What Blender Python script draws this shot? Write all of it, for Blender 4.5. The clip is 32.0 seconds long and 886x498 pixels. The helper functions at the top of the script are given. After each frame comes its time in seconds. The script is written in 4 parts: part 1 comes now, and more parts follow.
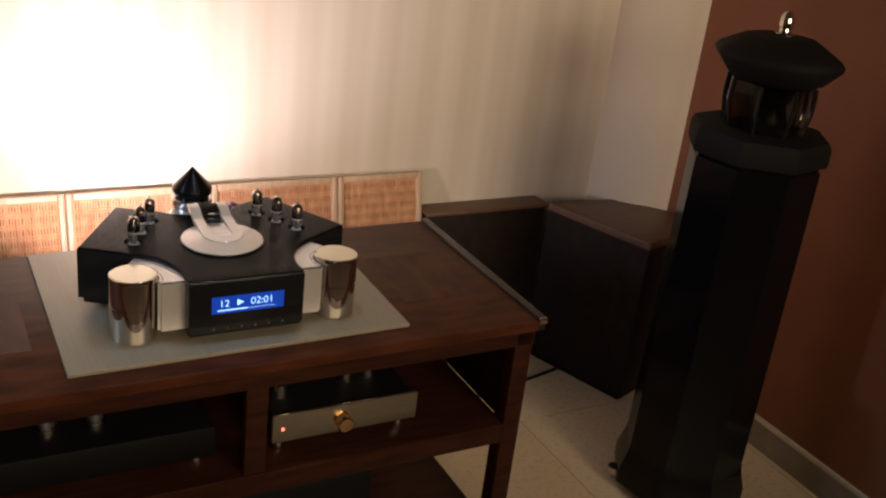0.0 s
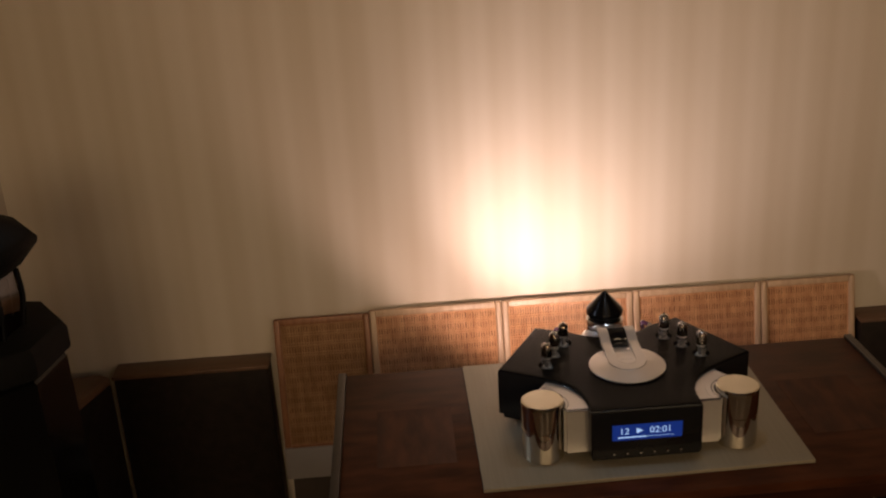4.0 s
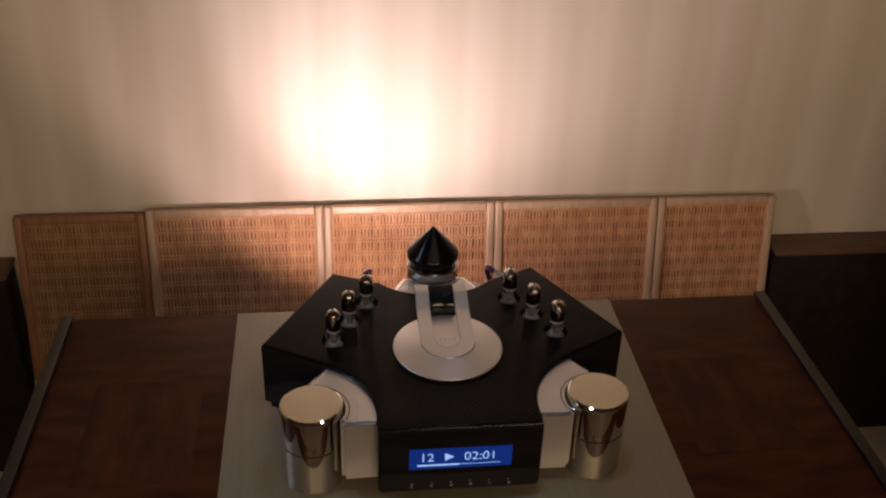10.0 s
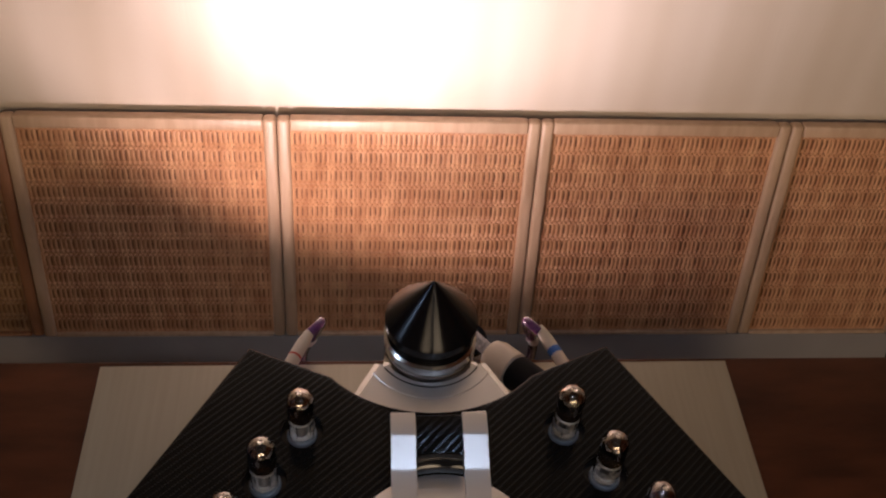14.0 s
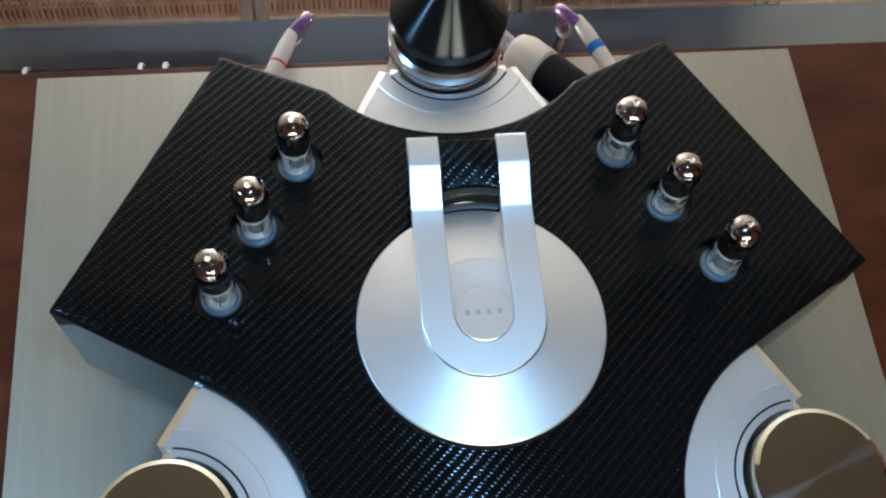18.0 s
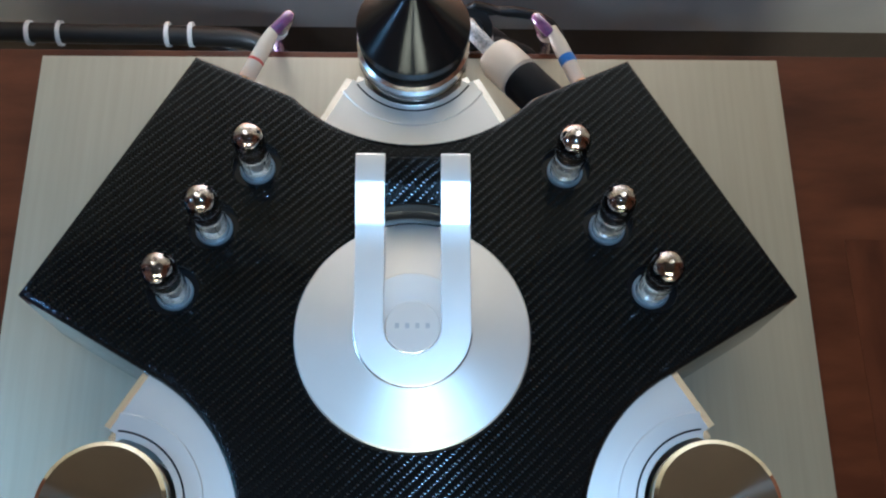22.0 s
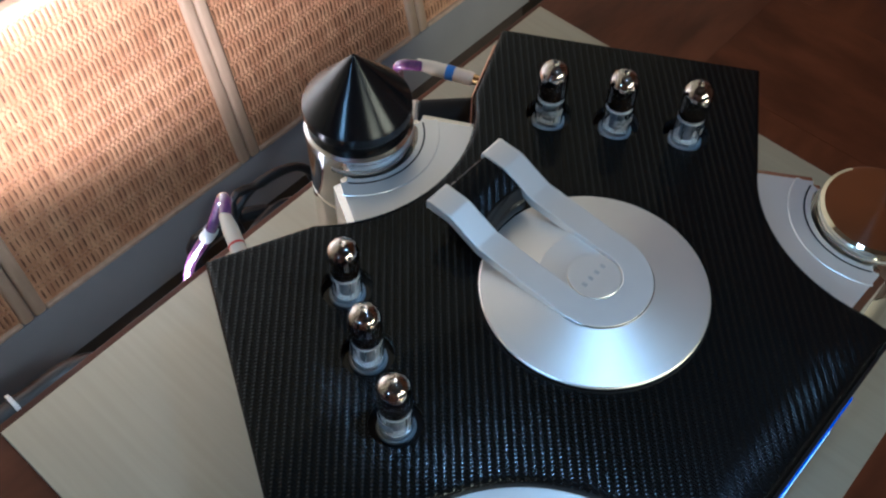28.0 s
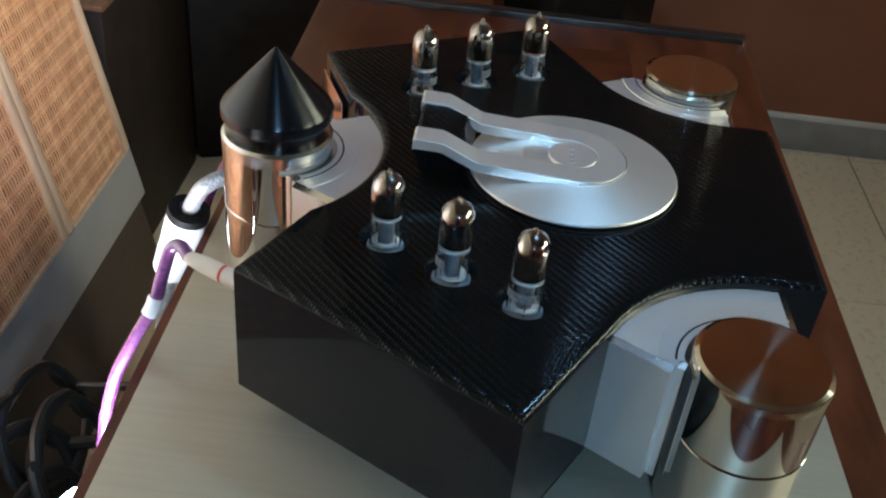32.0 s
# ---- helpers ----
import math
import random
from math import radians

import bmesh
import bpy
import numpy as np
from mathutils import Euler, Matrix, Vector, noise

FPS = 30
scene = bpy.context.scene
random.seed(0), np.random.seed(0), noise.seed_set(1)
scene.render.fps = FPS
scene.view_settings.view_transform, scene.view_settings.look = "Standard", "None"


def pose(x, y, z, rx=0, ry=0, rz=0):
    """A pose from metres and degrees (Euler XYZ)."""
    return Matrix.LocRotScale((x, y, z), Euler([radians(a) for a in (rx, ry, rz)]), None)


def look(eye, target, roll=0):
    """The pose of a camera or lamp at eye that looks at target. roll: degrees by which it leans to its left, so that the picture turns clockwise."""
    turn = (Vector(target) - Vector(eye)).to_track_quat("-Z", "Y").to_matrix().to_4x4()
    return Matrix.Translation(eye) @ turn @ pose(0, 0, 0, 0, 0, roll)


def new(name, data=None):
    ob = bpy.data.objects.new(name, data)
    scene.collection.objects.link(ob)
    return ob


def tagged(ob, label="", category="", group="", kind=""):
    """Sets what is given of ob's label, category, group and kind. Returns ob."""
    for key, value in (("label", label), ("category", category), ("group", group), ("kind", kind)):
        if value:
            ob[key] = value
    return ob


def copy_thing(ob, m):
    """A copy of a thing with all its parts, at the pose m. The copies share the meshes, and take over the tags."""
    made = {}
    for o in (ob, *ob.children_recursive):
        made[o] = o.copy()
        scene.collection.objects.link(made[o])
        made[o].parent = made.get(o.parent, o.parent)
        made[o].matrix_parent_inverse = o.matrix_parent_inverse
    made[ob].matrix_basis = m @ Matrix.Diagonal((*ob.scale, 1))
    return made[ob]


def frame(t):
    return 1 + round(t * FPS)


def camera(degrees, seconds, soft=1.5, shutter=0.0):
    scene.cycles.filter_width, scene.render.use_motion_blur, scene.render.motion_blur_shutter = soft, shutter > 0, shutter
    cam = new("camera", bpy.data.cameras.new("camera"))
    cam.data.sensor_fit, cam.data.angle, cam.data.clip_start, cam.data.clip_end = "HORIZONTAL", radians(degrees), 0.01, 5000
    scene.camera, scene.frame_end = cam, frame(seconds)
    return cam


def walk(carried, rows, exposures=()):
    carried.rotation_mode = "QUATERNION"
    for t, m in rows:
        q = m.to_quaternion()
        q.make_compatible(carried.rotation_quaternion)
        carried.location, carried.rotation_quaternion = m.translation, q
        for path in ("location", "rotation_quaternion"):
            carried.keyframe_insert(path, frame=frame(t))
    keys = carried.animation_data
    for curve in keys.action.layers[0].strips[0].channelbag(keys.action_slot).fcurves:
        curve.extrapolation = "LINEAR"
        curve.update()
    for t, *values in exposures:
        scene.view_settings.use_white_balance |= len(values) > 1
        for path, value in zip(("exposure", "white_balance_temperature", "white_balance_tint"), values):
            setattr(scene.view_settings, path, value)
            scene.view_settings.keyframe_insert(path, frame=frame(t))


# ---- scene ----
cam = camera(47.7, 32.0, soft=2.2)
PATH = [
    (0, (-0.5250, -1.7274, 1.6239), (-0.0591, -0.9346, 1.2309), 7.02),
    (0.5, (-0.5520, -1.7131, 1.7263), (-0.0698, -0.9375, 1.3189), 6.96),
    (1, (-0.5637, -1.7585, 1.8226), (-0.1002, -0.9780, 1.4030), 6.17),
    (1.5, (-0.5515, -1.8030, 1.8223), (-0.0910, -0.9999, 1.4443), 3.99),
    (2, (-0.5023, -1.8819, 1.8218), (-0.0675, -1.0541, 1.4674), 2.73),
    (2.5, (-0.4690, -1.8854, 1.8578), (-0.0670, -1.0497, 1.4837), 2.23),
    (3, (-0.4693, -1.9032, 1.8402), (-0.1722, -1.0201, 1.4771), 0.28),
    (3.5, (-0.4632, -1.8633, 1.8338), (-0.3029, -0.9454, 1.4709), -1.43),
    (4, (-0.4297, -1.7913, 1.8183), (-0.3937, -0.8602, 1.4552), -3.40),
    (4.5, (-0.3625, -1.7522, 1.7854), (-0.4383, -0.8201, 1.4313), -3.72),
    (6.5, (-0.3984, -1.7818, 1.8419), (-0.4009, -0.8586, 1.4575), 1.04),
    (7, (-0.3175, -1.6626, 1.8013), (-0.2806, -0.7433, 1.4095), 1.24),
    (7.5, (-0.2445, -1.5866, 1.7748), (-0.1513, -0.6759, 1.3724), 2.28),
    (8, (-0.2064, -1.5165, 1.7685), (-0.0876, -0.6239, 1.3335), 2.62),
    (8.5, (-0.1923, -1.4386, 1.7548), (-0.0773, -0.5677, 1.2769), 2.61),
    (9, (-0.2190, -1.3406, 1.7390), (-0.0978, -0.4734, 1.2560), 3.18),
    (9.5, (-0.2228, -1.2697, 1.7304), (-0.1008, -0.4107, 1.2332), 2.47),
    (10, (-0.1543, -1.1315, 1.6850), (-0.0470, -0.2811, 1.1699), 2.00),
    (10.5, (-0.0818, -1.0353, 1.6551), (0.0094, -0.1975, 1.1168), 2.39),
    (11, (-0.0577, -0.9470, 1.6404), (0.0126, -0.1289, 1.0696), 2.09),
    (11.5, (-0.0791, -0.8266, 1.6219), (0.0171, -0.0226, 1.0351), 4.32),
    (12, (-0.0975, -0.7235, 1.6169), (0.0051, 0.0634, 1.0084), 4.48),
    (12.5, (-0.1183, -0.6146, 1.5893), (0.0042, 0.1445, 0.9499), 5.39),
    (13, (-0.0975, -0.5385, 1.5882), (0.0084, 0.1925, 0.9141), 5.11),
    (13.5, (-0.0524, -0.4346, 1.5583), (0.0229, 0.2757, 0.8584), 4.67),
    (15.5, (-0.1347, -0.2371, 1.4750), (0.0105, 0.3922, 0.7115), 8.00),
    (16, (-0.1224, -0.2316, 1.4506), (0.0184, 0.3390, 0.6415), 8.61),
    (16.5, (-0.1101, -0.2320, 1.4228), (0.0261, 0.2939, 0.5832), 9.16),
    (17, (-0.1021, -0.2378, 1.4240), (0.0162, 0.2643, 0.5673), 8.73),
    (17.5, (-0.0910, -0.2330, 1.4209), (0.0156, 0.2474, 0.5503), 7.92),
    (18, (-0.0888, -0.2193, 1.4103), (0.0204, 0.2056, 0.5117), 9.68),
    (18.5, (-0.0440, -0.1986, 1.4179), (0.0105, 0.1709, 0.4902), 5.00),
    (19, (-0.0036, -0.1757, 1.4121), (0.0199, 0.1666, 0.4728), 3.69),
    (19.5, (0.0101, -0.1661, 1.4318), (0.0106, 0.1424, 0.4806), 0.74),
    (20, (0.0038, -0.1621, 1.4345), (0.0213, 0.1331, 0.4792), 3.41),
    (20.5, (0.0082, -0.1630, 1.4422), (0.0223, 0.1439, 0.4905), 2.53),
    (21, (-0.0025, -0.1707, 1.4515), (0.0243, 0.1466, 0.5035), 4.55),
    (21.5, (-0.0013, -0.1757, 1.4591), (0.0262, 0.1506, 0.5142), 4.66),
    (22, (-0.0016, -0.1829, 1.4710), (0.0309, 0.1746, 0.5376), 5.04),
    (22.5, (-0.0039, -0.1900, 1.4768), (0.0276, 0.1888, 0.5519), 5.02),
    (23, (-0.0001, -0.1936, 1.4779), (0.0362, 0.1952, 0.5573), 5.36),
    (23.5, (0.0005, -0.1977, 1.4826), (0.0394, 0.1960, 0.5642), 5.86),
    (24, (-0.0043, -0.2046, 1.4760), (0.0240, 0.1978, 0.5609), 5.05),
    (24.5, (-0.0088, -0.2083, 1.4671), (0.0357, 0.2079, 0.5589), 7.05),
    (25, (-0.0266, -0.2196, 1.4643), (0.0438, 0.2258, 0.5717), 9.41),
    (25.5, (-0.0963, -0.2500, 1.4683), (0.0368, 0.2259, 0.5989), 13.36),
    (27.5, (-0.3310, -0.2107, 1.4131), (0.0447, 0.2045, 0.5846), 1.90),
    (28, (-0.3509, -0.1696, 1.3932), (0.0948, 0.2163, 0.5855), 1.14),
    (28.5, (-0.4245, -0.1367, 1.3575), (0.1396, 0.2081, 0.6072), 2.70),
    (29, (-0.5127, -0.0925, 1.3281), (0.1399, 0.1547, 0.6117), 5.61),
    (29.5, (-0.5647, -0.0693, 1.2875), (0.1481, 0.1183, 0.6117), 6.68),
    (30, (-0.5877, -0.0500, 1.2559), (0.1668, 0.1014, 0.6173), 5.49),
    (30.5, (-0.6040, -0.0251, 1.2273), (0.1687, 0.0859, 0.6022), 4.14),
    (31, (-0.6170, -0.0015, 1.2149), (0.1750, 0.0809, 0.6100), 4.15),
    (31.5, (-0.6391, 0.0267, 1.2262), (0.1610, 0.0742, 0.6281), 4.68),
    (32, (-0.6431, 0.0699, 1.2163), (0.1667, 0.0939, 0.6301), 5.97),
]
EXPOSURES = [
    (0.0, 0.95, 5100, 12), (1.0, 0.75, 5150, 12), (2.0, 0.4, 5400, 12), (3.0, 0.1, 5750, 15), (4.0, -0.1, 6000, 17), (7.0, -0.28, 5900, 19), (9.0, -0.12, 5500, 18), (12.0, -0.14, 5480, 18), (13.0, -0.02, 5350, 18),
    (16.0, 1.15, 5000, 15), (17.0, 1.62, 4120, 2), (18.0, 1.88, 3950, -4), (19.0, 1.98, 3960, -5), (23.0, 1.95, 3960, -4), (25.0, 1.88, 3960, -4), (28.0, 1.50, 3980, -3), (30.0, 1.52, 4220, -6), (32.0, 1.68, 4080, -8),
]
walk(cam, [(t, look(eye, target, roll)) for t, eye, target, roll in PATH], EXPOSURES)

# ---------------------------------------------------------------- light
world = bpy.data.worlds.new("world")
scene.world = world
world.use_nodes = True
world.node_tree.nodes["Background"].inputs["Color"].default_value = (0.5, 0.42, 0.34, 1)
world.node_tree.nodes["Background"].inputs["Strength"].default_value = 0.02


def lamp(name, kind, place, target, power, colour, size=0.1, size_y=0.0, spot=60, blend=0.5):
    data = bpy.data.lights.new(name, kind)
    data.energy, data.color = power, colour
    if kind == "AREA":
        data.shape, data.size, data.size_y = "RECTANGLE", size, size_y or size
    else:
        data.shadow_soft_size = size
    if kind == "SPOT":
        data.spot_size, data.spot_blend = radians(spot), blend
    ob = new(name, data)
    ob.matrix_world = look(place, target)
    return ob


LAMP = Vector((-0.190, 0.320, 0.607))
AIM = Vector((0.045, 0.782, 1.03))
FRONT = LAMP + (AIM - LAMP).normalized() * 0.044
lamp("spot_light", "SPOT", FRONT, AIM, 21.5, (1.0, 0.74, 0.60), 0.02, spot=100, blend=1.0)
lamp("spot_light_spill", "SPOT", FRONT, AIM, 8.0, (1.0, 0.66, 0.48), 0.02, spot=148, blend=0.35)
# Added fixed lamp in mid-air for the cool light carried beside the camera.
lamp("cool_fill_above", "AREA", (0.06, -0.16, 1.66), (0.06, -0.16, 0.7), 0.60, (0.90, 0.97, 1.0), 0.07, 0.07)
# Second added lamp, unseen; brightens left-facing sides as the carried light would.
lamp("cool_fill_left", "SPOT", (-1.30, -0.10, 1.42), (-0.05, -0.05, 0.78), 7.2, (0.80, 0.93, 1.0), 0.04, spot=48, blend=0.6)
for side in (1, -1):
    lamp("ceiling_light_warm", "SPOT", (side * 1.05, -3.8, 2.4), (side * 0.9, 0.8, 1.75), 278.0 if side > 0 else 198.0, (1.0, 0.68, 0.34), 0.85, spot=70, blend=1.0)


# ---------------------------------------------------------------- materials
def tree(name):
    m = bpy.data.materials.new(name)
    m.use_nodes = True
    t = m.node_tree
    return m, t, t.nodes, t.links, t.nodes["Principled BSDF"]


def mat(name, col, rough=0.5, metal=0.0, col2=None, scale=12.0, stretch=(1, 1, 1), bump=0.0, bscale=150.0, coat=0.0, rvar=0.12, aniso=0.0, turn=0.0, detail=4.0, sheen=0.0, spec=0.5):
    """A surface with colour that varies at two scales, uneven gloss and a fine relief."""
    m, t, n, l, p = tree(name)
    col2 = col2 or tuple(c * 0.78 for c in col)
    tc = n.new("ShaderNodeTexCoord")
    mp = n.new("ShaderNodeMapping")
    mp.inputs["Scale"].default_value = stretch
    l.new(tc.outputs["Object"], mp.inputs["Vector"])
    big = n.new("ShaderNodeTexNoise")
    big.inputs["Scale"].default_value, big.inputs["Detail"].default_value = scale, detail
    l.new(mp.outputs[0], big.inputs["Vector"])
    ramp = n.new("ShaderNodeValToRGB")
    ramp.color_ramp.elements[0].position, ramp.color_ramp.elements[1].position = 0.33, 0.68
    ramp.color_ramp.elements[0].color, ramp.color_ramp.elements[1].color = (*col2, 1), (*col, 1)
    l.new(big.outputs["Fac"], ramp.inputs["Fac"])
    l.new(ramp.outputs["Color"], p.inputs["Base Color"])
    fine = n.new("ShaderNodeTexNoise")
    fine.inputs["Scale"].default_value, fine.inputs["Detail"].default_value = bscale, 3.0
    l.new(mp.outputs[0], fine.inputs["Vector"])
    mr = n.new("ShaderNodeMapRange")
    mr.inputs["To Min"].default_value, mr.inputs["To Max"].default_value = rough * (1 - rvar), rough * (1 + rvar)
    l.new(fine.outputs["Fac"], mr.inputs["Value"])
    l.new(mr.outputs[0], p.inputs["Roughness"])
    p.inputs["Metallic"].default_value = metal
    p.inputs["Specular IOR Level"].default_value = spec
    p.inputs["Coat Weight"].default_value, p.inputs["Coat Roughness"].default_value = coat, 0.04
    if sheen:
        p.inputs["Sheen Weight"].default_value = sheen
    if bump:
        b = n.new("ShaderNodeBump")
        b.inputs["Strength"].default_value, b.inputs["Distance"].default_value = bump, 0.002
        l.new(fine.outputs["Fac"], b.inputs["Height"])
        l.new(b.outputs[0], p.inputs["Normal"])
    if aniso:
        p.inputs["Anisotropic"].default_value, p.inputs["Anisotropic Rotation"].default_value = aniso, turn
        tg = n.new("ShaderNodeTangent")
        tg.direction_type, tg.axis = "RADIAL", "Z"
        l.new(tg.outputs[0], p.inputs["Tangent"])
    return m


def glow(name, col, strength):
    m, t, n, l, p = tree(name)
    p.inputs["Base Color"].default_value = (*[c * 0.2 for c in col], 1)
    p.inputs["Emission Color"].default_value, p.inputs["Emission Strength"].default_value = (*col, 1), strength
    return m


def glass(name, col=(1, 1, 1), rough=0.0):
    m, t, n, l, p = tree(name)
    p.inputs["Base Color"].default_value, p.inputs["Roughness"].default_value = (*col, 1), rough
    p.inputs["Transmission Weight"].default_value, p.inputs["IOR"].default_value = 1.0, 1.45
    return m


def op(n, l, kind, a, b=None):
    q = n.new("ShaderNodeMath")
    q.operation = kind
    for i, v in enumerate((a, b)):
        if v is None:
            continue
        if isinstance(v, (int, float)):
            q.inputs[i].default_value = v
        else:
            l.new(v, q.inputs[i])
    return q.outputs[0]


def carbon(name, tow=0.0019):
    """Two-by-two twill of carbon tows under clear lacquer."""
    m, t, n, l, p = tree(name)
    tc = n.new("ShaderNodeTexCoord")
    mp = n.new("ShaderNodeMapping")
    mp.inputs["Rotation"].default_value = (0, 0, radians(2))
    mp.inputs["Scale"].default_value = (1 / tow,) * 3
    l.new(tc.outputs["Object"], mp.inputs["Vector"])
    s = n.new("ShaderNodeSeparateXYZ")
    l.new(mp.outputs[0], s.inputs[0])
    u, v = s.outputs[0], s.outputs[1]
    fu, fv = op(n, l, "FLOOR", u), op(n, l, "FLOOR", v)
    k = op(n, l, "PINGPONG", op(n, l, "ADD", op(n, l, "SUBTRACT", fu, fv), 0.5), 2.0)
    up = op(n, l, "LESS_THAN", k, 1.0)
    cu = op(n, l, "SUBTRACT", op(n, l, "FRACT", u), 0.5)
    cv = op(n, l, "SUBTRACT", op(n, l, "FRACT", v), 0.5)
    hu = op(n, l, "SUBTRACT", 1.0, op(n, l, "MULTIPLY", op(n, l, "MULTIPLY", cu, cu), 3.6))
    hv = op(n, l, "SUBTRACT", 1.0, op(n, l, "MULTIPLY", op(n, l, "MULTIPLY", cv, cv), 3.6))
    mix = n.new("ShaderNodeMix")
    l.new(up, mix.inputs[0])
    l.new(hu, mix.inputs[2])
    l.new(hv, mix.inputs[3])
    b = n.new("ShaderNodeBump")
    b.inputs["Strength"].default_value, b.inputs["Distance"].default_value = 1.0, 0.00021
    l.new(mix.outputs[0], b.inputs["Height"])
    l.new(b.outputs[0], p.inputs["Normal"])
    # crown of each tow, floating over two others; lighter colour paints its glint
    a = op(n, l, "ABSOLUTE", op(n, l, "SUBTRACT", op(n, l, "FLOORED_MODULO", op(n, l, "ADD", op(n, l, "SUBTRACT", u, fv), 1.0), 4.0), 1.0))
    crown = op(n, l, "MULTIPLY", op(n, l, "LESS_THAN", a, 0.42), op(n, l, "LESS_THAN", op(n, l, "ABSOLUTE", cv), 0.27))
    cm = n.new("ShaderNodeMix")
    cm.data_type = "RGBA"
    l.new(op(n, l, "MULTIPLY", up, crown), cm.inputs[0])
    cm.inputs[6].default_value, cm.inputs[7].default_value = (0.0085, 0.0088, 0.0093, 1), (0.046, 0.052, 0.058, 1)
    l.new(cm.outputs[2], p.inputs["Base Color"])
    rm = n.new("ShaderNodeMapRange")
    rm.inputs["To Min"].default_value, rm.inputs["To Max"].default_value = 0.14, 0.19
    l.new(crown, rm.inputs["Value"])
    l.new(rm.outputs[0], p.inputs["Roughness"])
    mm = n.new("ShaderNodeMapRange")
    mm.inputs["To Min"].default_value, mm.inputs["To Max"].default_value = 0.55, 0.93
    l.new(crown, mm.inputs["Value"])
    l.new(mm.outputs[0], p.inputs["Metallic"])
    p.inputs["Specular IOR Level"].default_value = 0.15
    p.inputs["Specular Tint"].default_value = (0.3, 0.3, 0.3, 1)
    p.inputs["Coat Weight"].default_value, p.inputs["Coat Roughness"].default_value = 0.11, 0.02
    return m


def wallpaper(name):
    """Cream paper with soft vertical stripes and a fine vertical thread."""
    m, t, n, l, p = tree(name)
    tc = n.new("ShaderNodeTexCoord")
    s = n.new("ShaderNodeSeparateXYZ")
    l.new(tc.outputs["Object"], s.inputs[0])
    along = op(n, l, "ADD", s.outputs[0], op(n, l, "MULTIPLY", s.outputs[1], 0.8))
    wob = n.new("ShaderNodeTexNoise")
    wob.noise_dimensions = "1D"
    wob.inputs["Scale"].default_value = 9.0
    l.new(along, wob.inputs["W"])
    w1 = op(n, l, "SINE", op(n, l, "MULTIPLY", along, 2 * math.pi / 0.124))
    w2 = op(n, l, "SINE", op(n, l, "ADD", op(n, l, "MULTIPLY", along, 2 * math.pi / 0.047), 1.0))
    f = op(n, l, "ADD", op(n, l, "MULTIPLY", w1, 0.30), op(n, l, "MULTIPLY", w2, 0.10))
    f = op(n, l, "ADD", op(n, l, "ADD", f, 0.5), op(n, l, "MULTIPLY", op(n, l, "SUBTRACT", wob.outputs["Fac"], 0.5), 0.7))
    ramp = n.new("ShaderNodeValToRGB")
    ramp.color_ramp.elements[0].color, ramp.color_ramp.elements[1].color = (0.625, 0.55, 0.44, 1), (0.685, 0.615, 0.515, 1)
    ramp.color_ramp.elements[0].position, ramp.color_ramp.elements[1].position = 0.11, 0.9
    l.new(f, ramp.inputs["Fac"])
    l.new(ramp.outputs[0], p.inputs["Base Color"])
    mp = n.new("ShaderNodeMapping")
    mp.inputs["Scale"].default_value = (1, 1, 0.05)
    l.new(tc.outputs["Object"], mp.inputs["Vector"])
    fine = n.new("ShaderNodeTexNoise")
    fine.inputs["Scale"].default_value = 420
    l.new(mp.outputs[0], fine.inputs["Vector"])
    b = n.new("ShaderNodeBump")
    b.inputs["Strength"].default_value, b.inputs["Distance"].default_value = 0.12, 0.002
    l.new(fine.outputs["Fac"], b.inputs["Height"])
    l.new(b.outputs[0], p.inputs["Normal"])
    p.inputs["Roughness"].default_value = 0.62
    return m


PAPER = wallpaper("striped wallpaper")
RUST = mat("rust brown wall paint", (0.255, 0.092, 0.037), 0.6, col2=(0.205, 0.074, 0.030), scale=3, bump=0.15, bscale=260)
PLASTER = mat("brown painted plaster", (0.15, 0.12, 0.09), 0.8, scale=3, bump=0.2)
TILE = mat("beige floor tile", (0.66, 0.555, 0.385), 0.28, col2=(0.635, 0.533, 0.37), scale=5, bump=0.015, bscale=60)
GROUT = mat("grey grout", (0.42, 0.355, 0.26), 0.9, bump=0.4)
SKIRT = mat("stone skirting", (0.34, 0.30, 0.24), 0.4, scale=14, bump=0.05)
SKIRTTOP = mat("pale skirting edge", (0.80, 0.73, 0.60), 0.4)
ROSE = mat("red brown rosewood veneer", (0.088, 0.029, 0.0115), 0.36, col2=(0.041, 0.0135, 0.0062), scale=7, stretch=(1.3, 4.5, 4.5), bump=0.04, bscale=90, spec=0.10, detail=7)
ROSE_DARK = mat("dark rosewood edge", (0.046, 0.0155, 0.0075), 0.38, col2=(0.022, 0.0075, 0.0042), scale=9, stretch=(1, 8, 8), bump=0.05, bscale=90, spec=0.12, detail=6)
INLAY = mat("crossed veneer inlay", (0.080, 0.0255, 0.010), 0.36, col2=(0.038, 0.0122, 0.0056), scale=7, stretch=(4.5, 1.6, 4.5), bump=0.05, bscale=90, spec=0.12, detail=7)
# Near-black brown, much darker than the rosewood of the frame.
BAY = mat("near black brown panel", (0.016, 0.0075, 0.0045), 0.5, col2=(0.009, 0.0045, 0.003), scale=8, stretch=(1, 6, 6), spec=0.15)
EDGE = mat("dark metal edge rail", (0.10, 0.095, 0.09), 0.35, 0.9, bump=0.05)
EMBLEM = mat("engraved grey marks", (0.60, 0.60, 0.61), 0.4, 0.6)
BRIGHT = mat("bright metal", (0.75, 0.73, 0.70), 0.2, 1.0)
PLATE = mat("brushed pale aluminium plate", (0.330, 0.298, 0.222), 0.47, 0.4, col2=(0.305, 0.274, 0.204), scale=8, stretch=(26, 1, 1), bump=0.05, bscale=500)
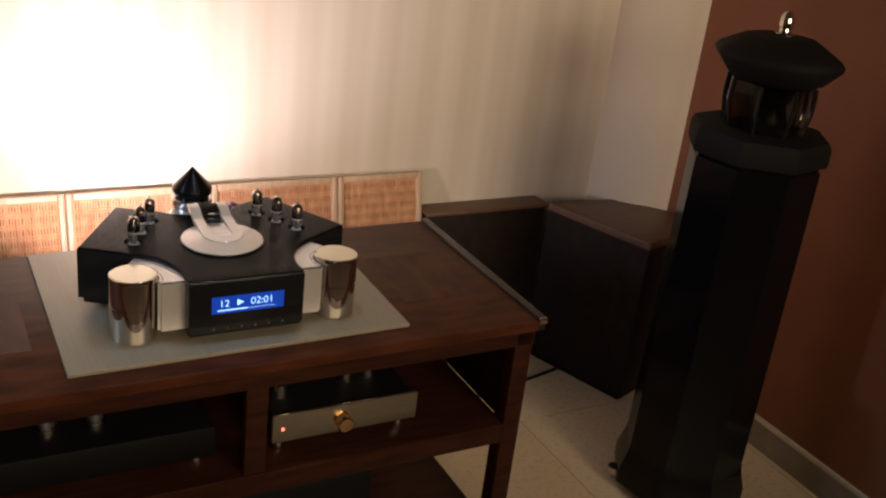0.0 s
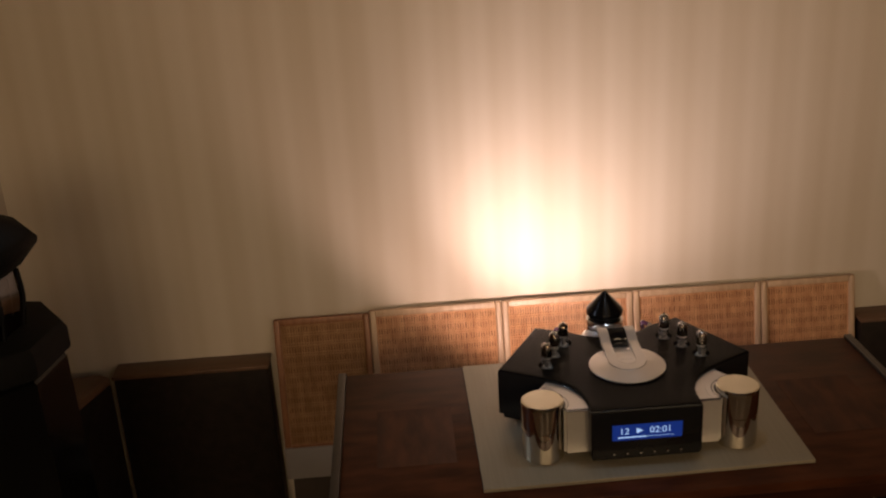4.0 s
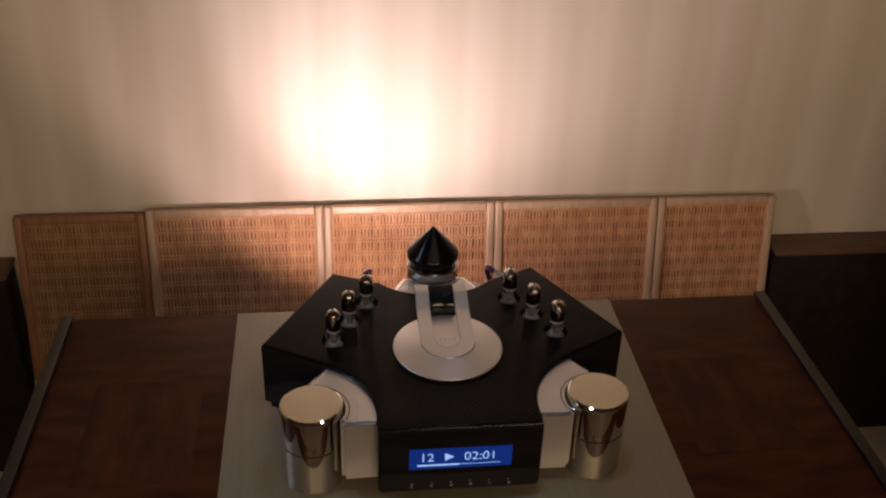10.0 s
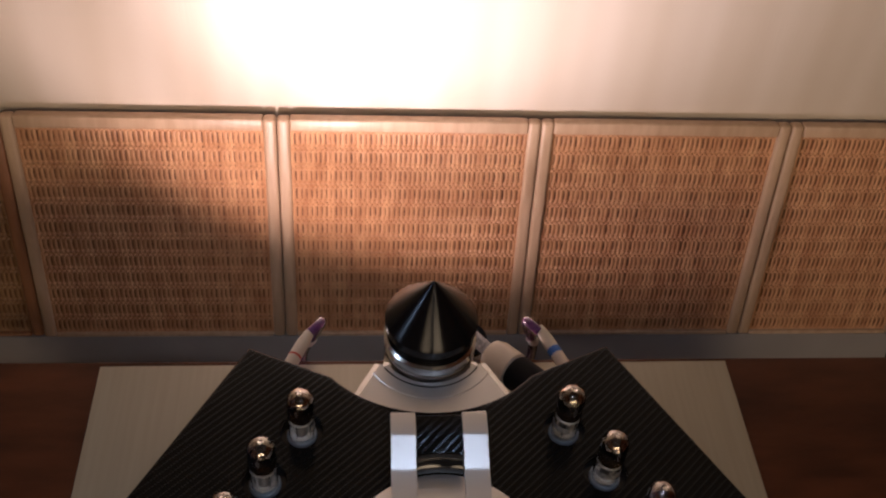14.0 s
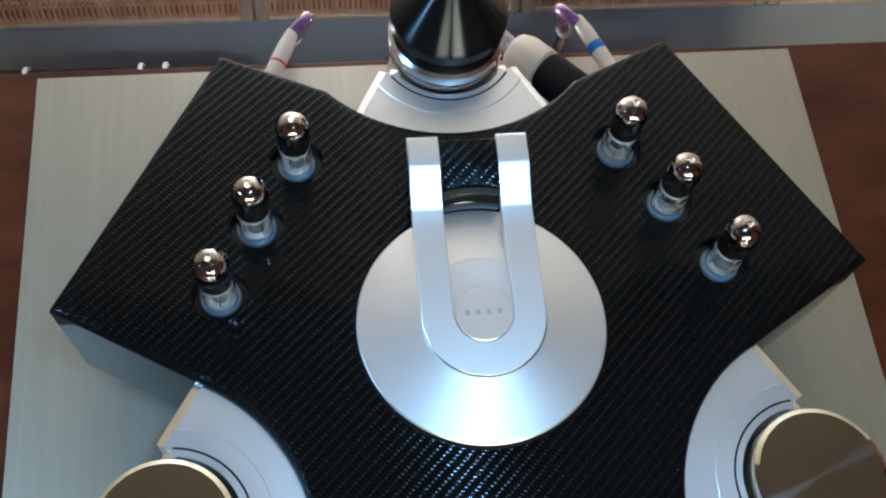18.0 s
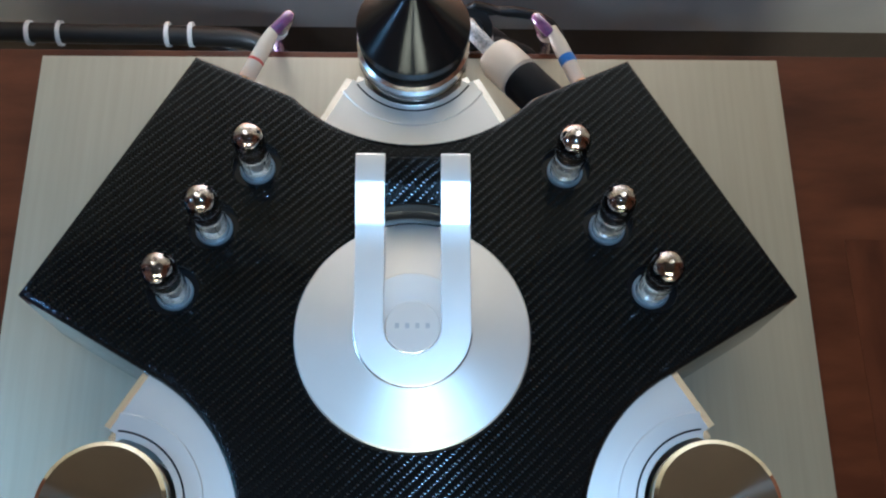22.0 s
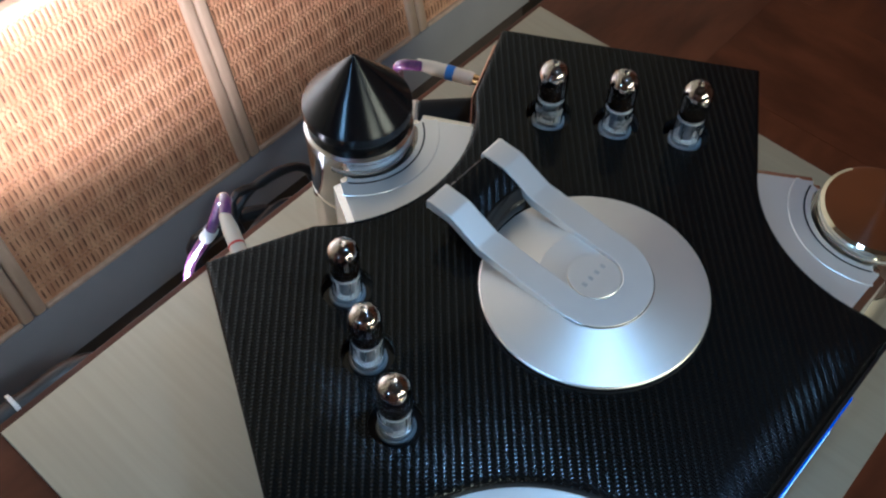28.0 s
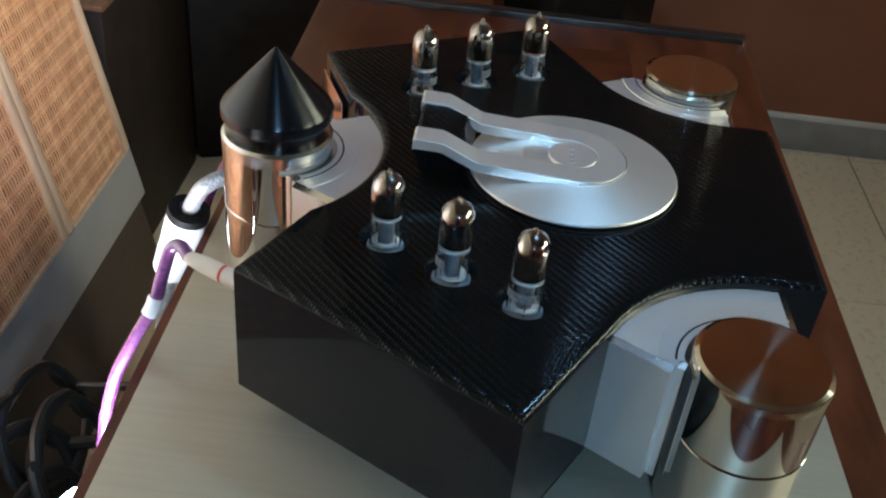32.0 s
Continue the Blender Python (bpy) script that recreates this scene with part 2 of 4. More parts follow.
ALU = mat("bead blasted aluminium", (0.83, 0.805, 0.775), 0.36, 0.75, col2=(0.79, 0.765, 0.735), scale=20, bump=0.03, bscale=1500)
LIDALU = mat("turned aluminium", (0.80, 0.77, 0.73), 0.43, 0.85, col2=(0.76, 0.73, 0.69), scale=20, bump=0.02, bscale=1500, aniso=0.25, turn=0.25)
POLISHED = mat("polished aluminium edge", (0.85, 0.84, 0.82), 0.20, 1.0, scale=20, rvar=0.3)
CAP = mat("spun bronze tinted cap", (0.83, 0.80, 0.67), 0.095, 1.0, col2=(0.79, 0.76, 0.635), scale=30, aniso=1.0, turn=0.25, bscale=900)
CHROME = mat("polished chrome", (0.68, 0.64, 0.58), 0.045, 1.0, col2=(0.65, 0.61, 0.555), scale=6, rvar=0.4)
GOLD = mat("gold plated metal", (0.85, 0.60, 0.28), 0.16, 1.0)
COPPER = mat("copper ring", (0.80, 0.48, 0.36), 0.2, 1.0)
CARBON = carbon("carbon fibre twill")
LACQUER = mat("black gloss lacquer", (0.012, 0.0125, 0.0135), 0.07, col2=(0.0095, 0.0095, 0.0105), spec=0.33)
SATIN = mat("satin black anodised metal", (0.005, 0.005, 0.006), 0.24, 0.1, spec=0.3, aniso=0.85, turn=0.25)
BLACK = mat("matt black plastic", (0.006, 0.006, 0.0065), 0.6, spec=0.15)
SPEAKER = mat("black speaker lacquer", (0.004, 0.004, 0.0045), 0.14, scale=8, spec=0.3)
FELT = mat("black soft cap", (0.0055, 0.0052, 0.0055), 0.75, bump=0.3, bscale=500, spec=0.2)
SMOKE = glass("smoked glass", (0.05, 0.042, 0.038))
CLEAR = glass("tube glass")
GETTER = mat("silver getter mirror", (0.33, 0.29, 0.25), 0.07, 1.0)
GETTER_BROWN = mat("brown getter edge", (0.060, 0.036, 0.022), 0.10, 0.9, col2=(0.022, 0.013, 0.009), scale=90)
ANODE = mat("grey anode plates", (0.120, 0.120, 0.129), 0.4, 0.5, col2=(0.08, 0.08, 0.09), scale=160)
CERAMIC = mat("pale ceramic socket", (0.28, 0.30, 0.32), 0.2)
MICA = mat("pale mica", (0.27, 0.265, 0.26), 0.3, col2=(0.19, 0.185, 0.18), scale=300)
PRINT = mat("pale tube print", (0.20, 0.20, 0.21), 0.5, col2=(0.04, 0.04, 0.04), scale=420)
EMBER = glow("heater glow", (1.0, 0.14, 0.03), 0.6)
SCREEN = glow("blue display", (0.012, 0.060, 0.40), 0.34)
GLYPH = glow("display characters", (0.50, 0.72, 1.0), 0.75)
LED = glow("red lamp", (1.0, 0.05, 0.03), 6.0)
CANE = mat("woven cane", (0.66, 0.37, 0.18), 0.45, col2=(0.46, 0.22, 0.095), scale=60, stretch=(1, 1, 0.3), bump=0.25, bscale=700)
CANE_DARK = mat("darker woven cane", (0.42, 0.24, 0.105), 0.5, col2=(0.27, 0.14, 0.055), scale=60, stretch=(1, 1, 0.3), bump=0.25, bscale=700)
# Backing is coloured dark to give the shade seen through the cane slots.
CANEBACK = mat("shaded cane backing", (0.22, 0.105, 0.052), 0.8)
FRAMEWOOD = mat("pale beech frame", (0.56, 0.405, 0.265), 0.42, col2=(0.46, 0.32, 0.20), scale=14, stretch=(6, 6, 1), bump=0.06, bscale=120)
FRAMERED = mat("reddish beech frame", (0.34, 0.16, 0.075), 0.42, col2=(0.25, 0.11, 0.05), scale=14, stretch=(6, 6, 1), bump=0.06, bscale=120)
PLINTH = mat("painted plinth board", (0.32, 0.305, 0.30), 0.5, col2=(0.28, 0.265, 0.26), scale=7)
BOXSKIN = mat("dark brown leather", (0.018, 0.012, 0.0085), 0.55, col2=(0.010, 0.0065, 0.0045), scale=30, bump=0.3, bscale=300, spec=0.2)
GAP_SHADE = mat("dark brown gap shade", (0.050, 0.033, 0.022), 0.6, col2=(0.036, 0.024, 0.016), scale=9)
BOXTOP = mat("brown wooden ledge", (0.14, 0.074, 0.038), 0.45, col2=(0.10, 0.052, 0.027), scale=12, stretch=(1, 8, 1))
PURPLE = mat("purple cable sleeve", (0.17, 0.055, 0.17), 0.25, col2=(0.10, 0.03, 0.13), scale=220, coat=1.0)
CREAM = mat("cream connector barrel", (0.66, 0.56, 0.42), 0.4)
REDBAND = mat("red band", (0.5, 0.05, 0.03), 0.4)
BLUEBAND = mat("blue band", (0.05, 0.16, 0.5), 0.4)
TAG = mat("white cable tag", (0.75, 0.75, 0.75), 0.5)
BRAID = mat("braided grey sleeve", (0.42, 0.42, 0.44), 0.4, 0.4, col2=(0.16, 0.16, 0.17), scale=520)
CABLE = mat("black rubber cable", (0.012, 0.012, 0.012), 0.45)
WHITE = mat("white enamel", (0.78, 0.76, 0.72), 0.35)


# ---------------------------------------------------------------- mesh helpers
def mesh_of(bm, name, material, smooth=35):
    bm.normal_update()
    me = bpy.data.meshes.new(name)
    bm.to_mesh(me)
    bm.free()
    me.materials.append(material)
    for q in me.polygons:
        q.use_smooth = True
    if smooth < 180:
        me.set_sharp_from_angle(angle=radians(smooth))
    return me


def part(name, bm, material, parent=None, label="", smooth=35):
    ob = new(name, mesh_of(bm, name, material, smooth))
    if parent is not None:
        ob.parent = parent
    return tagged(ob, label) if label else ob


def thing(name, place, label, category, group="", kind=""):
    ob = new(name)
    ob.empty_display_size = 0.02
    ob.matrix_world = Matrix.Translation(place)
    bpy.context.view_layer.update()
    return tagged(ob, label, category, group, kind)


def under(ob, parent):
    """Keeps world-space meshes in place under a moved Empty."""
    ob.parent = parent
    ob.matrix_parent_inverse = parent.matrix_world.inverted()
    return ob


def wpart(name, bm, material, parent, label="", smooth=35):
    ob = part(name, bm, material, None, label, smooth)
    return under(ob, parent)


def box(x0, x1, y0, y1, z0, z1, bevel=0.0, seg=2):
    bm = bmesh.new()
    bmesh.ops.create_cube(bm, size=1, matrix=Matrix.LocRotScale(((x0 + x1) / 2, (y0 + y1) / 2, (z0 + z1) / 2), None, (x1 - x0, y1 - y0, z1 - z0)))
    if bevel:
        bmesh.ops.bevel(bm, geom=bm.edges[:], offset=bevel, segments=seg, profile=0.5, affect="EDGES")
    return bm


def lathe(profile, seg=48, place=(0, 0, 0), turn=None, bm=None):
    """Turns (radius, height) pairs round z."""
    bm = bm or bmesh.new()
    m = Matrix.Translation(place) @ (turn or Matrix())
    rings = []
    for r, z in profile:
        if r < 1e-6:
            rings.append([bm.verts.new(m @ Vector((0, 0, z)))])
        else:
            rings.append([bm.verts.new(m @ Vector((r * math.cos(2 * math.pi * i / seg), r * math.sin(2 * math.pi * i / seg), z))) for i in range(seg)])
    for a, b in zip(rings, rings[1:]):
        for i in range(seg):
            j = (i + 1) % seg
            if len(a) == 1 and len(b) == 1:
                continue
            if len(a) == 1:
                bm.faces.new((a[0], b[j], b[i]))
            elif len(b) == 1:
                bm.faces.new((a[i], a[j], b[0]))
            else:
                bm.faces.new((a[i], a[j], b[j], b[i]))
    return bm


def prism(pts, z0, z1, bevel=0.0, seg=2):
    bm = bmesh.new()
    lo = [bm.verts.new((x, y, z0)) for x, y in pts]
    hi = [bm.verts.new((x, y, z1)) for x, y in pts]
    bm.faces.new(lo[::-1])
    top = bm.faces.new(hi)
    for i in range(len(pts)):
        j = (i + 1) % len(pts)
        bm.faces.new((lo[i], lo[j], hi[j], hi[i]))
    bmesh.ops.recalc_face_normals(bm, faces=bm.faces[:])
    if bevel:
        bmesh.ops.bevel(bm, geom=list(top.edges), offset=bevel, segments=seg, profile=0.5, affect="EDGES")
    return bm


def spline(points, steps=10):
    p = [Vector(q) for q in points]
    p = [2 * p[0] - p[1], *p, 2 * p[-1] - p[-2]]
    out = []
    for a, b, c, e in zip(p, p[1:], p[2:], p[3:]):
        for k in range(steps):
            t = k / steps
            out.append(0.5 * (2 * b + (c - a) * t + (2 * a - 5 * b + 4 * c - e) * t * t + (3 * b - a - 3 * c + e) * t**3))
    return [*out, p[-2]]


def tube(points, r, seg=10, steps=10, bm=None):
    bm = bm or bmesh.new()
    line = spline(points, steps)
    rings, side = [], None
    for i, q in enumerate(line):
        d = (line[min(i + 1, len(line) - 1)] - line[max(i - 1, 0)]).normalized()
        side = (side - d * side.dot(d)).normalized() if side else d.orthogonal().normalized()
        other = d.cross(side)
        rings.append([bm.verts.new(q + r * (math.cos(2 * math.pi * k / seg) * side + math.sin(2 * math.pi * k / seg) * other)) for k in range(seg)])
    for a, b in zip(rings, rings[1:]):
        for k in range(seg):
            bm.faces.new((a[k], a[(k + 1) % seg], b[(k + 1) % seg], b[k]))
    bm.faces.new(rings[0][::-1]), bm.faces.new(rings[-1])
    bmesh.ops.recalc_face_normals(bm, faces=bm.faces[:])
    return bm


def along(a, b):
    """A turn that takes z to the way from a to b."""
    return (Vector(b) - Vector(a)).to_track_quat("Z", "Y").to_matrix().to_4x4()


def arc(cx, cy, r, a0, a1, n):
    return [(cx + r * math.cos(radians(a0 + (a1 - a0) * i / n)), cy + r * math.sin(radians(a0 + (a1 - a0) * i / n))) for i in range(n + 1)]


# ---------------------------------------------------------------- room
WX, WY, WZ, BACK = 1.66, 0.782, 2.62, -5.0
def wall(name, x0, x1, y0, y1, material, label):
    return tagged(part(name, box(x0, x1, y0, y1, -0.1, WZ), material), label, "wall", kind="structure")


wall("wall_north", -WX - 0.12, WX + 0.12, WY, WY + 0.12, PAPER, "cream wall with soft vertical striped wallpaper")
wall("wall_east", WX, WX + 0.12, BACK, WY, RUST, "plain rust brown painted side wall")
wall("wall_west", -WX - 0.12, -WX, BACK, WY, RUST, "plain rust brown painted side wall")
wall("wall_south", -WX - 0.12, WX + 0.12, BACK - 0.12, BACK, PLASTER, "plain plastered wall closing the room")
tagged(part("ceiling", box(-WX - 0.12, WX + 0.12, BACK - 0.12, WY + 0.12, WZ, WZ + 0.1), PLASTER), "plain brown painted ceiling", "ceiling", kind="structure")
floor = tagged(part("floor", box(-WX - 0.12, WX + 0.12, BACK - 0.12, WY + 0.12, -0.1, -0.004), GROUT), "floor of large beige ceramic tiles with dark joints", "floor", kind="structure")
for s, name in ((1, "column_east"), (-1, "column_west")):
    tagged(part(name, lathe([(0.212, 0.0), (0.212, WZ)], 64, (s * 1.688, 0.795, 0)), PAPER), "rounded corner column covered with cream wallpaper", "column", kind="structure")
    tagged(part("baseboard", box(s * WX - (0.012 if s > 0 else 0), s * WX + (0 if s > 0 else 0.012), BACK, 0.57, 0.0, 0.085, 0.0015), SKIRT), "stone skirting along the brown wall", "baseboard", kind="structure")
    tagged(part("trim", box(s * WX - (0.014 if s > 0 else 0), s * WX + (0 if s > 0 else 0.014), BACK, 0.57, 0.085, 0.097, 0.002), SKIRTTOP), "pale rounded edge on top of the skirting", "trim", kind="structure")


# ---------------------------------------------------------------- low cane front behind the trolley
def weave(x0, x1, z0, z1, y, pitch=0.0071, row=0.0296):
    """Vertical cane strips with rows of open slots, held by pairs of flat wefts."""
    verts, faces = [], []
    n, rows = int((x1 - x0) / pitch), max(4, round((z1 - z0) / row))
    step = (z1 - z0) / rows

    def ribbon(pts, across, w, bulge):
        a = len(verts)
        for (px, py, pz), k in pts:
            dx, dz = (w * k, 0) if across == "x" else (0, w * k)
            verts.extend(((px - dx, py + bulge, pz - dz), (px, py - bulge, pz), (px + dx, py + bulge, pz + dz)))
        for k in range(len(pts) - 1):
            q = a + 3 * k
            faces.extend(((q, q + 1, q + 4, q + 3), (q + 1, q + 2, q + 5, q + 4)))

    for i in range(n):
        x = x0 + (i + 0.5) * (x1 - x0) / n + random.uniform(-0.0006, 0.0006)
        w = pitch * random.uniform(0.37, 0.44)
        lean = random.uniform(-0.0004, 0.0004)
        pts = []
        for k in range(rows * 4 + 1):
            c = -math.cos(math.pi * k / 2)
            pts.append(((x + lean * c + random.uniform(-0.0003, 0.0003), y - 0.0006 - 0.0005 * c, z0 + step * k / 4), 1.0 - 0.12 * c))
        ribbon(pts, "x", w, 0.0005)
    m = n * 2
    for k in range(rows + 1):
        for o in (-0.0036, 0.0036):
            z = min(max(z0 + step * k + o, z0), z1)
            pts = []
            for i in range(m + 1):
                s = math.cos(math.pi * (i / 2 + (0.5 if o > 0 else 0)) * 2)
                pts.append(((x0 + (x1 - x0) * i / m, y - 0.0012 - 0.0008 * s, z + random.uniform(-0.0003, 0.0003)), 1.0))
            ribbon(pts, "z", 0.0026, 0.0006)
    me = bpy.data.meshes.new("cane_weave")
    me.from_pydata(verts, [], faces)
    bm = bmesh.new()
    bm.from_mesh(me)
    bpy.data.meshes.remove(me)
    return bm


cane = thing("cane_screen", (0, 0, 0), "long screen of five woven cane panels leaning against the wall", "screen")
LEAN = math.degrees(math.atan2(0.0784, 0.3713))
edges = (-0.816, -0.548, -0.1766, 0.1945, 0.560, 0.831)
for i, (x0, x1) in enumerate(zip(edges, edges[1:])):
    top = 0.374 if i == 0 else 0.3805
    fw = FRAMERED if i == 0 else FRAMEWOOD
    y = 0.002 if i == 0 else 0.0
    z0, b, d = 0.0, 0.0185, 0.018
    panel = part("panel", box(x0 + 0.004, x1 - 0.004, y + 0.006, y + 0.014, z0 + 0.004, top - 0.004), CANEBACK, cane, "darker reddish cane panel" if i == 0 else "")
    for nm, bx in (("stile", (x0 + 0.0006, x0 + b, z0, top)), ("stile", (x1 - b, x1 - 0.0006, z0, top)), ("rail", (x0 + b, x1 - b, top - b, top)), ("rail", (x0 + b, x1 - b, z0, z0 + 0.007))):
        part(nm, box(bx[0], bx[1], y - 0.004, y + d - 0.002, bx[2], bx[3], 0.005 if nm == "stile" else 0.003, 3), fw, panel)
    tagged(part("cane_weave", weave(x0 + b - 0.001, x1 - b + 0.001, z0 + 0.006, top - b + 0.001, y + 0.0035), CANE_DARK if i == 0 else CANE, panel), kind="stuff")
part("lower_board", box(-0.816, 0.831, -0.002, 0.016, -0.092, -0.0006, 0.002), PLINTH, cane, "painted pale board below the cane panels")
# Added sheet; its dark brown stands for the shaded gap under the board.
part("gap_shade_sheet", box(-0.80, 0.815, 0.004, 0.016, -0.284, -0.0925), GAP_SHADE, cane, "added dark brown sheet standing for the shaded gap down to the floor")
cane.matrix_world = pose(0, 0.6788, 0.2833, -LEAN, 0, 0)

# dark leather boxes on both sides
for s in (1, -1):
    xs = sorted((s * 0.838, s * 1.262))
    ob = thing("low_cabinet", (s * 1.06, 0.8, 0), "low dark brown cabinet with a thin wooden top against the wall", "cabinet", "low dark cabinets")
    wpart("body", box(*xs, 0.702, WY - 0.002, 0.0, 0.530, 0.006), BOXSKIN, ob)
    wpart("top", box(xs[0] - 0.004, xs[1] + 0.004, 0.698, WY - 0.002, 0.530, 0.541, 0.003), BOXTOP, ob)
    ob = thing("dark_box", (s * 1.45, 0.55, 0), "dark brown leather box standing in the corner by the column", "box", "corner boxes")
    pts = [(s * x, y) for x, y in ((1.270, 0.700), (1.395, 0.340), (1.640, 0.425), (1.640, 0.56), (1.53, 0.690), (1.30, 0.72))]
    wpart("body", prism(pts, 0.016, 0.520, 0.004), BOXSKIN, ob)
    wpart("lid", prism(pts, 0.5205, 0.545, 0.008), BOXTOP, ob, "brown wooden lid")
    wpart("base", prism([(s * 1.47 + (x - s * 1.47) * 0.97, 0.56 + (y - 0.56) * 0.97) for x, y in pts], 0.0, 0.0155), BLACK, ob)


# ---------------------------------------------------------------- trolley
TOP = 0.704
trolley = thing("hifi_trolley", (0, 0.03, 0), "red brown rosewood hi-fi trolley with two bays and a lower shelf", "trolley")
wpart("tabletop", box(-0.592, 0.592, -0.252, 0.298, TOP - 0.022, TOP, 0.0025), ROSE, trolley, "glossy rosewood top with figured veneer")
for x0, x1 in ((-0.52, -0.36), (0.36, 0.52)):
    wpart("inlay", box(x0, x1, -0.10, 0.12, TOP, TOP + 0.0004), INLAY, trolley, "veneer square with crossed grain")
for s in (1, -1):
    xs = sorted((s * 0.592, s * 0.610))
    rail = wpart("edge_rail", box(*xs, -0.248, 0.300, TOP - 0.024, TOP + 0.007, 0.002), EDGE, trolley, "dark metal edge rail")
    q = part("rail_end", box(*xs, -0.2485 - (0.006 if s > 0 else 0.0135), -0.2485, TOP - 0.006, TOP + 0.0075, 0.002), BRIGHT)
    q.parent = rail
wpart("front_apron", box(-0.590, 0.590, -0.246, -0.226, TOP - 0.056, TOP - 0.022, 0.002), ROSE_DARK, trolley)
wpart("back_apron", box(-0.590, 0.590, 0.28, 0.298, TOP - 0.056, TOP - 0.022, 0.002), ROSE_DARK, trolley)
for sx in (1, -1):
    for y0 in (-0.246, 0.258):
        xs = sorted((sx * 0.546, sx * 0.588))
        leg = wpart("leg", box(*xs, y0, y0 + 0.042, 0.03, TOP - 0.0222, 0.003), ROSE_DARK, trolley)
        q = part("foot", lathe([(0, 0.0), (0.016, 0.0), (0.018, 0.01), (0.018, 0.031), (0, 0.031)], 20, (sx * 0.567, y0 + 0.021, 0)), BLACK)
        q.parent = leg
wpart("stile", box(-0.021, 0.021, -0.244, -0.222, 0.462, TOP - 0.056, 0.002), ROSE_DARK, trolley)
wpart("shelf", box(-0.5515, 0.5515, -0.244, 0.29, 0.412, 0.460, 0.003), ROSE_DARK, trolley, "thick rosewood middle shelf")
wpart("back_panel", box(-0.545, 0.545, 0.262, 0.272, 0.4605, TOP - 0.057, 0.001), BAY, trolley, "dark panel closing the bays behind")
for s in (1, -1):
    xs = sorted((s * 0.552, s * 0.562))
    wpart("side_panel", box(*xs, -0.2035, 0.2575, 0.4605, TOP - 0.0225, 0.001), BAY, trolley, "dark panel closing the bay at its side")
wpart("lower_shelf", box(-0.5455, 0.5515, -0.20, 0.255, 0.165, 0.195, 0.003), ROSE_DARK, trolley, "lower rosewood shelf")

# ---------------------------------------------------------------- amplifiers in the bays
amp = thing("amplifier", (0.2, 0.0, 0.46), "amplifier with a champagne faceplate and gold knob on the middle shelf", "amplifier")
wpart("faceplate", box(0.045, 0.352, -0.206, -0.198, 0.494, 0.553, 0.001), mat("champagne faceplate", (0.29, 0.245, 0.175), 0.36, 0.7, scale=30, stretch=(1, 1, 30)), amp, "brushed champagne faceplate")
wpart("chassis", box(0.05, 0.347, -0.198, 0.20, 0.490, 0.548, 0.002), BLACK, amp)
wpart("volume_knob", lathe([(0, 0.022), (0.014, 0.022), (0.0165, 0.019), (0.0175, 0.0), (0.021, 0.0), (0.021, -0.004), (0, -0.004)], 32, (0.188, -0.207, 0.520), Matrix.Rotation(radians(90), 4, "X")), GOLD, amp, "turned gold volume knob")
wpart("indicator", lathe([(0, 0.002), (0.0026, 0.0015), (0.003, 0)], 12, (0.066, -0.2062, 0.523), Matrix.Rotation(radians(90), 4, "X")), LED, amp, "small red indicator lamp")
for x, y in ((0.07, -0.17), (0.33, -0.17), (0.07, 0.17), (0.33, 0.17)):
    wpart("foot", lathe([(0, 0.4605), (0.012, 0.4605), (0.014, 0.470), (0.014, 0.490), (0, 0.490)], 20, (x, y, 0)), BRIGHT, amp)
for x, y, r, h in ((0.085, -0.12, 0.022, 0.085), (0.235, -0.10, 0.018, 0.080), (0.285, -0.10, 0.018, 0.080), (0.15, -0.02, 0.030, 0.075)):
    wpart("can", lathe([(r, 0.548), (r, 0.548 + h - 0.004), (r - 0.004, 0.548 + h), (0, 0.548 + h)], 28, (x, y, 0)), CHROME, amp, "polished metal can")
power = thing("power_amplifier", (-0.3, 0.0, 0.46), "black valve power amplifier on the middle shelf", "amplifier")
wpart("chassis", box(-0.52, -0.06, -0.19, 0.2, 0.480, 0.545, 0.004), BLACK, power)
for x, y in ((-0.49, -0.16), (-0.09, -0.16), (-0.49, 0.16), (-0.09, 0.16)):
    wpart("foot", lathe([(0, 0.4605), (0.016, 0.4605), (0.018, 0.468), (0.016, 0.480), (0, 0.480)], 20, (x, y, 0)), BRIGHT, power)
wpart("transformer", box(-0.19, -0.07, 0.0, 0.15, 0.546, 0.625, 0.005), BLACK, power)
for x, y in ((-0.345, -0.12), (-0.262, -0.12), (-0.30, -0.03), (-0.40, -0.03)):
    v = wpart("valve", lathe([(0.012, 0.556), (0.0155, 0.566), (0.0155, 0.602), (0.010, 0.614), (0.003, 0.620), (0, 0.621)], 24, (x, y, 0)), CLEAR, power, "glass valve")
    v.visible_shadow = False
    q = part("anode", lathe([(0, 0.558), (0.008, 0.558), (0.008, 0.596), (0, 0.596)], 16, (x, y, 0)), ANODE)
    q.parent, q.matrix_parent_inverse = v, Matrix()
    q = part("heater", lathe([(0, 0.5965), (0.0035, 0.5965), (0.0035, 0.602), (0, 0.602)], 10, (x, y, 0)), EMBER)
    q.parent, q.matrix_parent_inverse = v, Matrix()
    wpart("socket", lathe([(0.018, 0.5455), (0.018, 0.556), (0, 0.556)], 20, (x, y, 0)), BRIGHT, power)
unit = thing("power_supply", (0.1, 0.0, 0.195), "dark power supply box with metal knobs on the lower shelf", "power supply")
wpart("case", box(-0.05, 0.29, -0.16, 0.2, 0.1955, 0.345, 0.004), BLACK, unit)
for x in (0.08, 0.16):
    wpart("knob", lathe([(0, 0.018), (0.012, 0.018), (0.014, 0.0), (0, 0.0)], 20, (x, -0.161, 0.29), Matrix.Rotation(radians(90), 4, "X")), BRIGHT, unit)

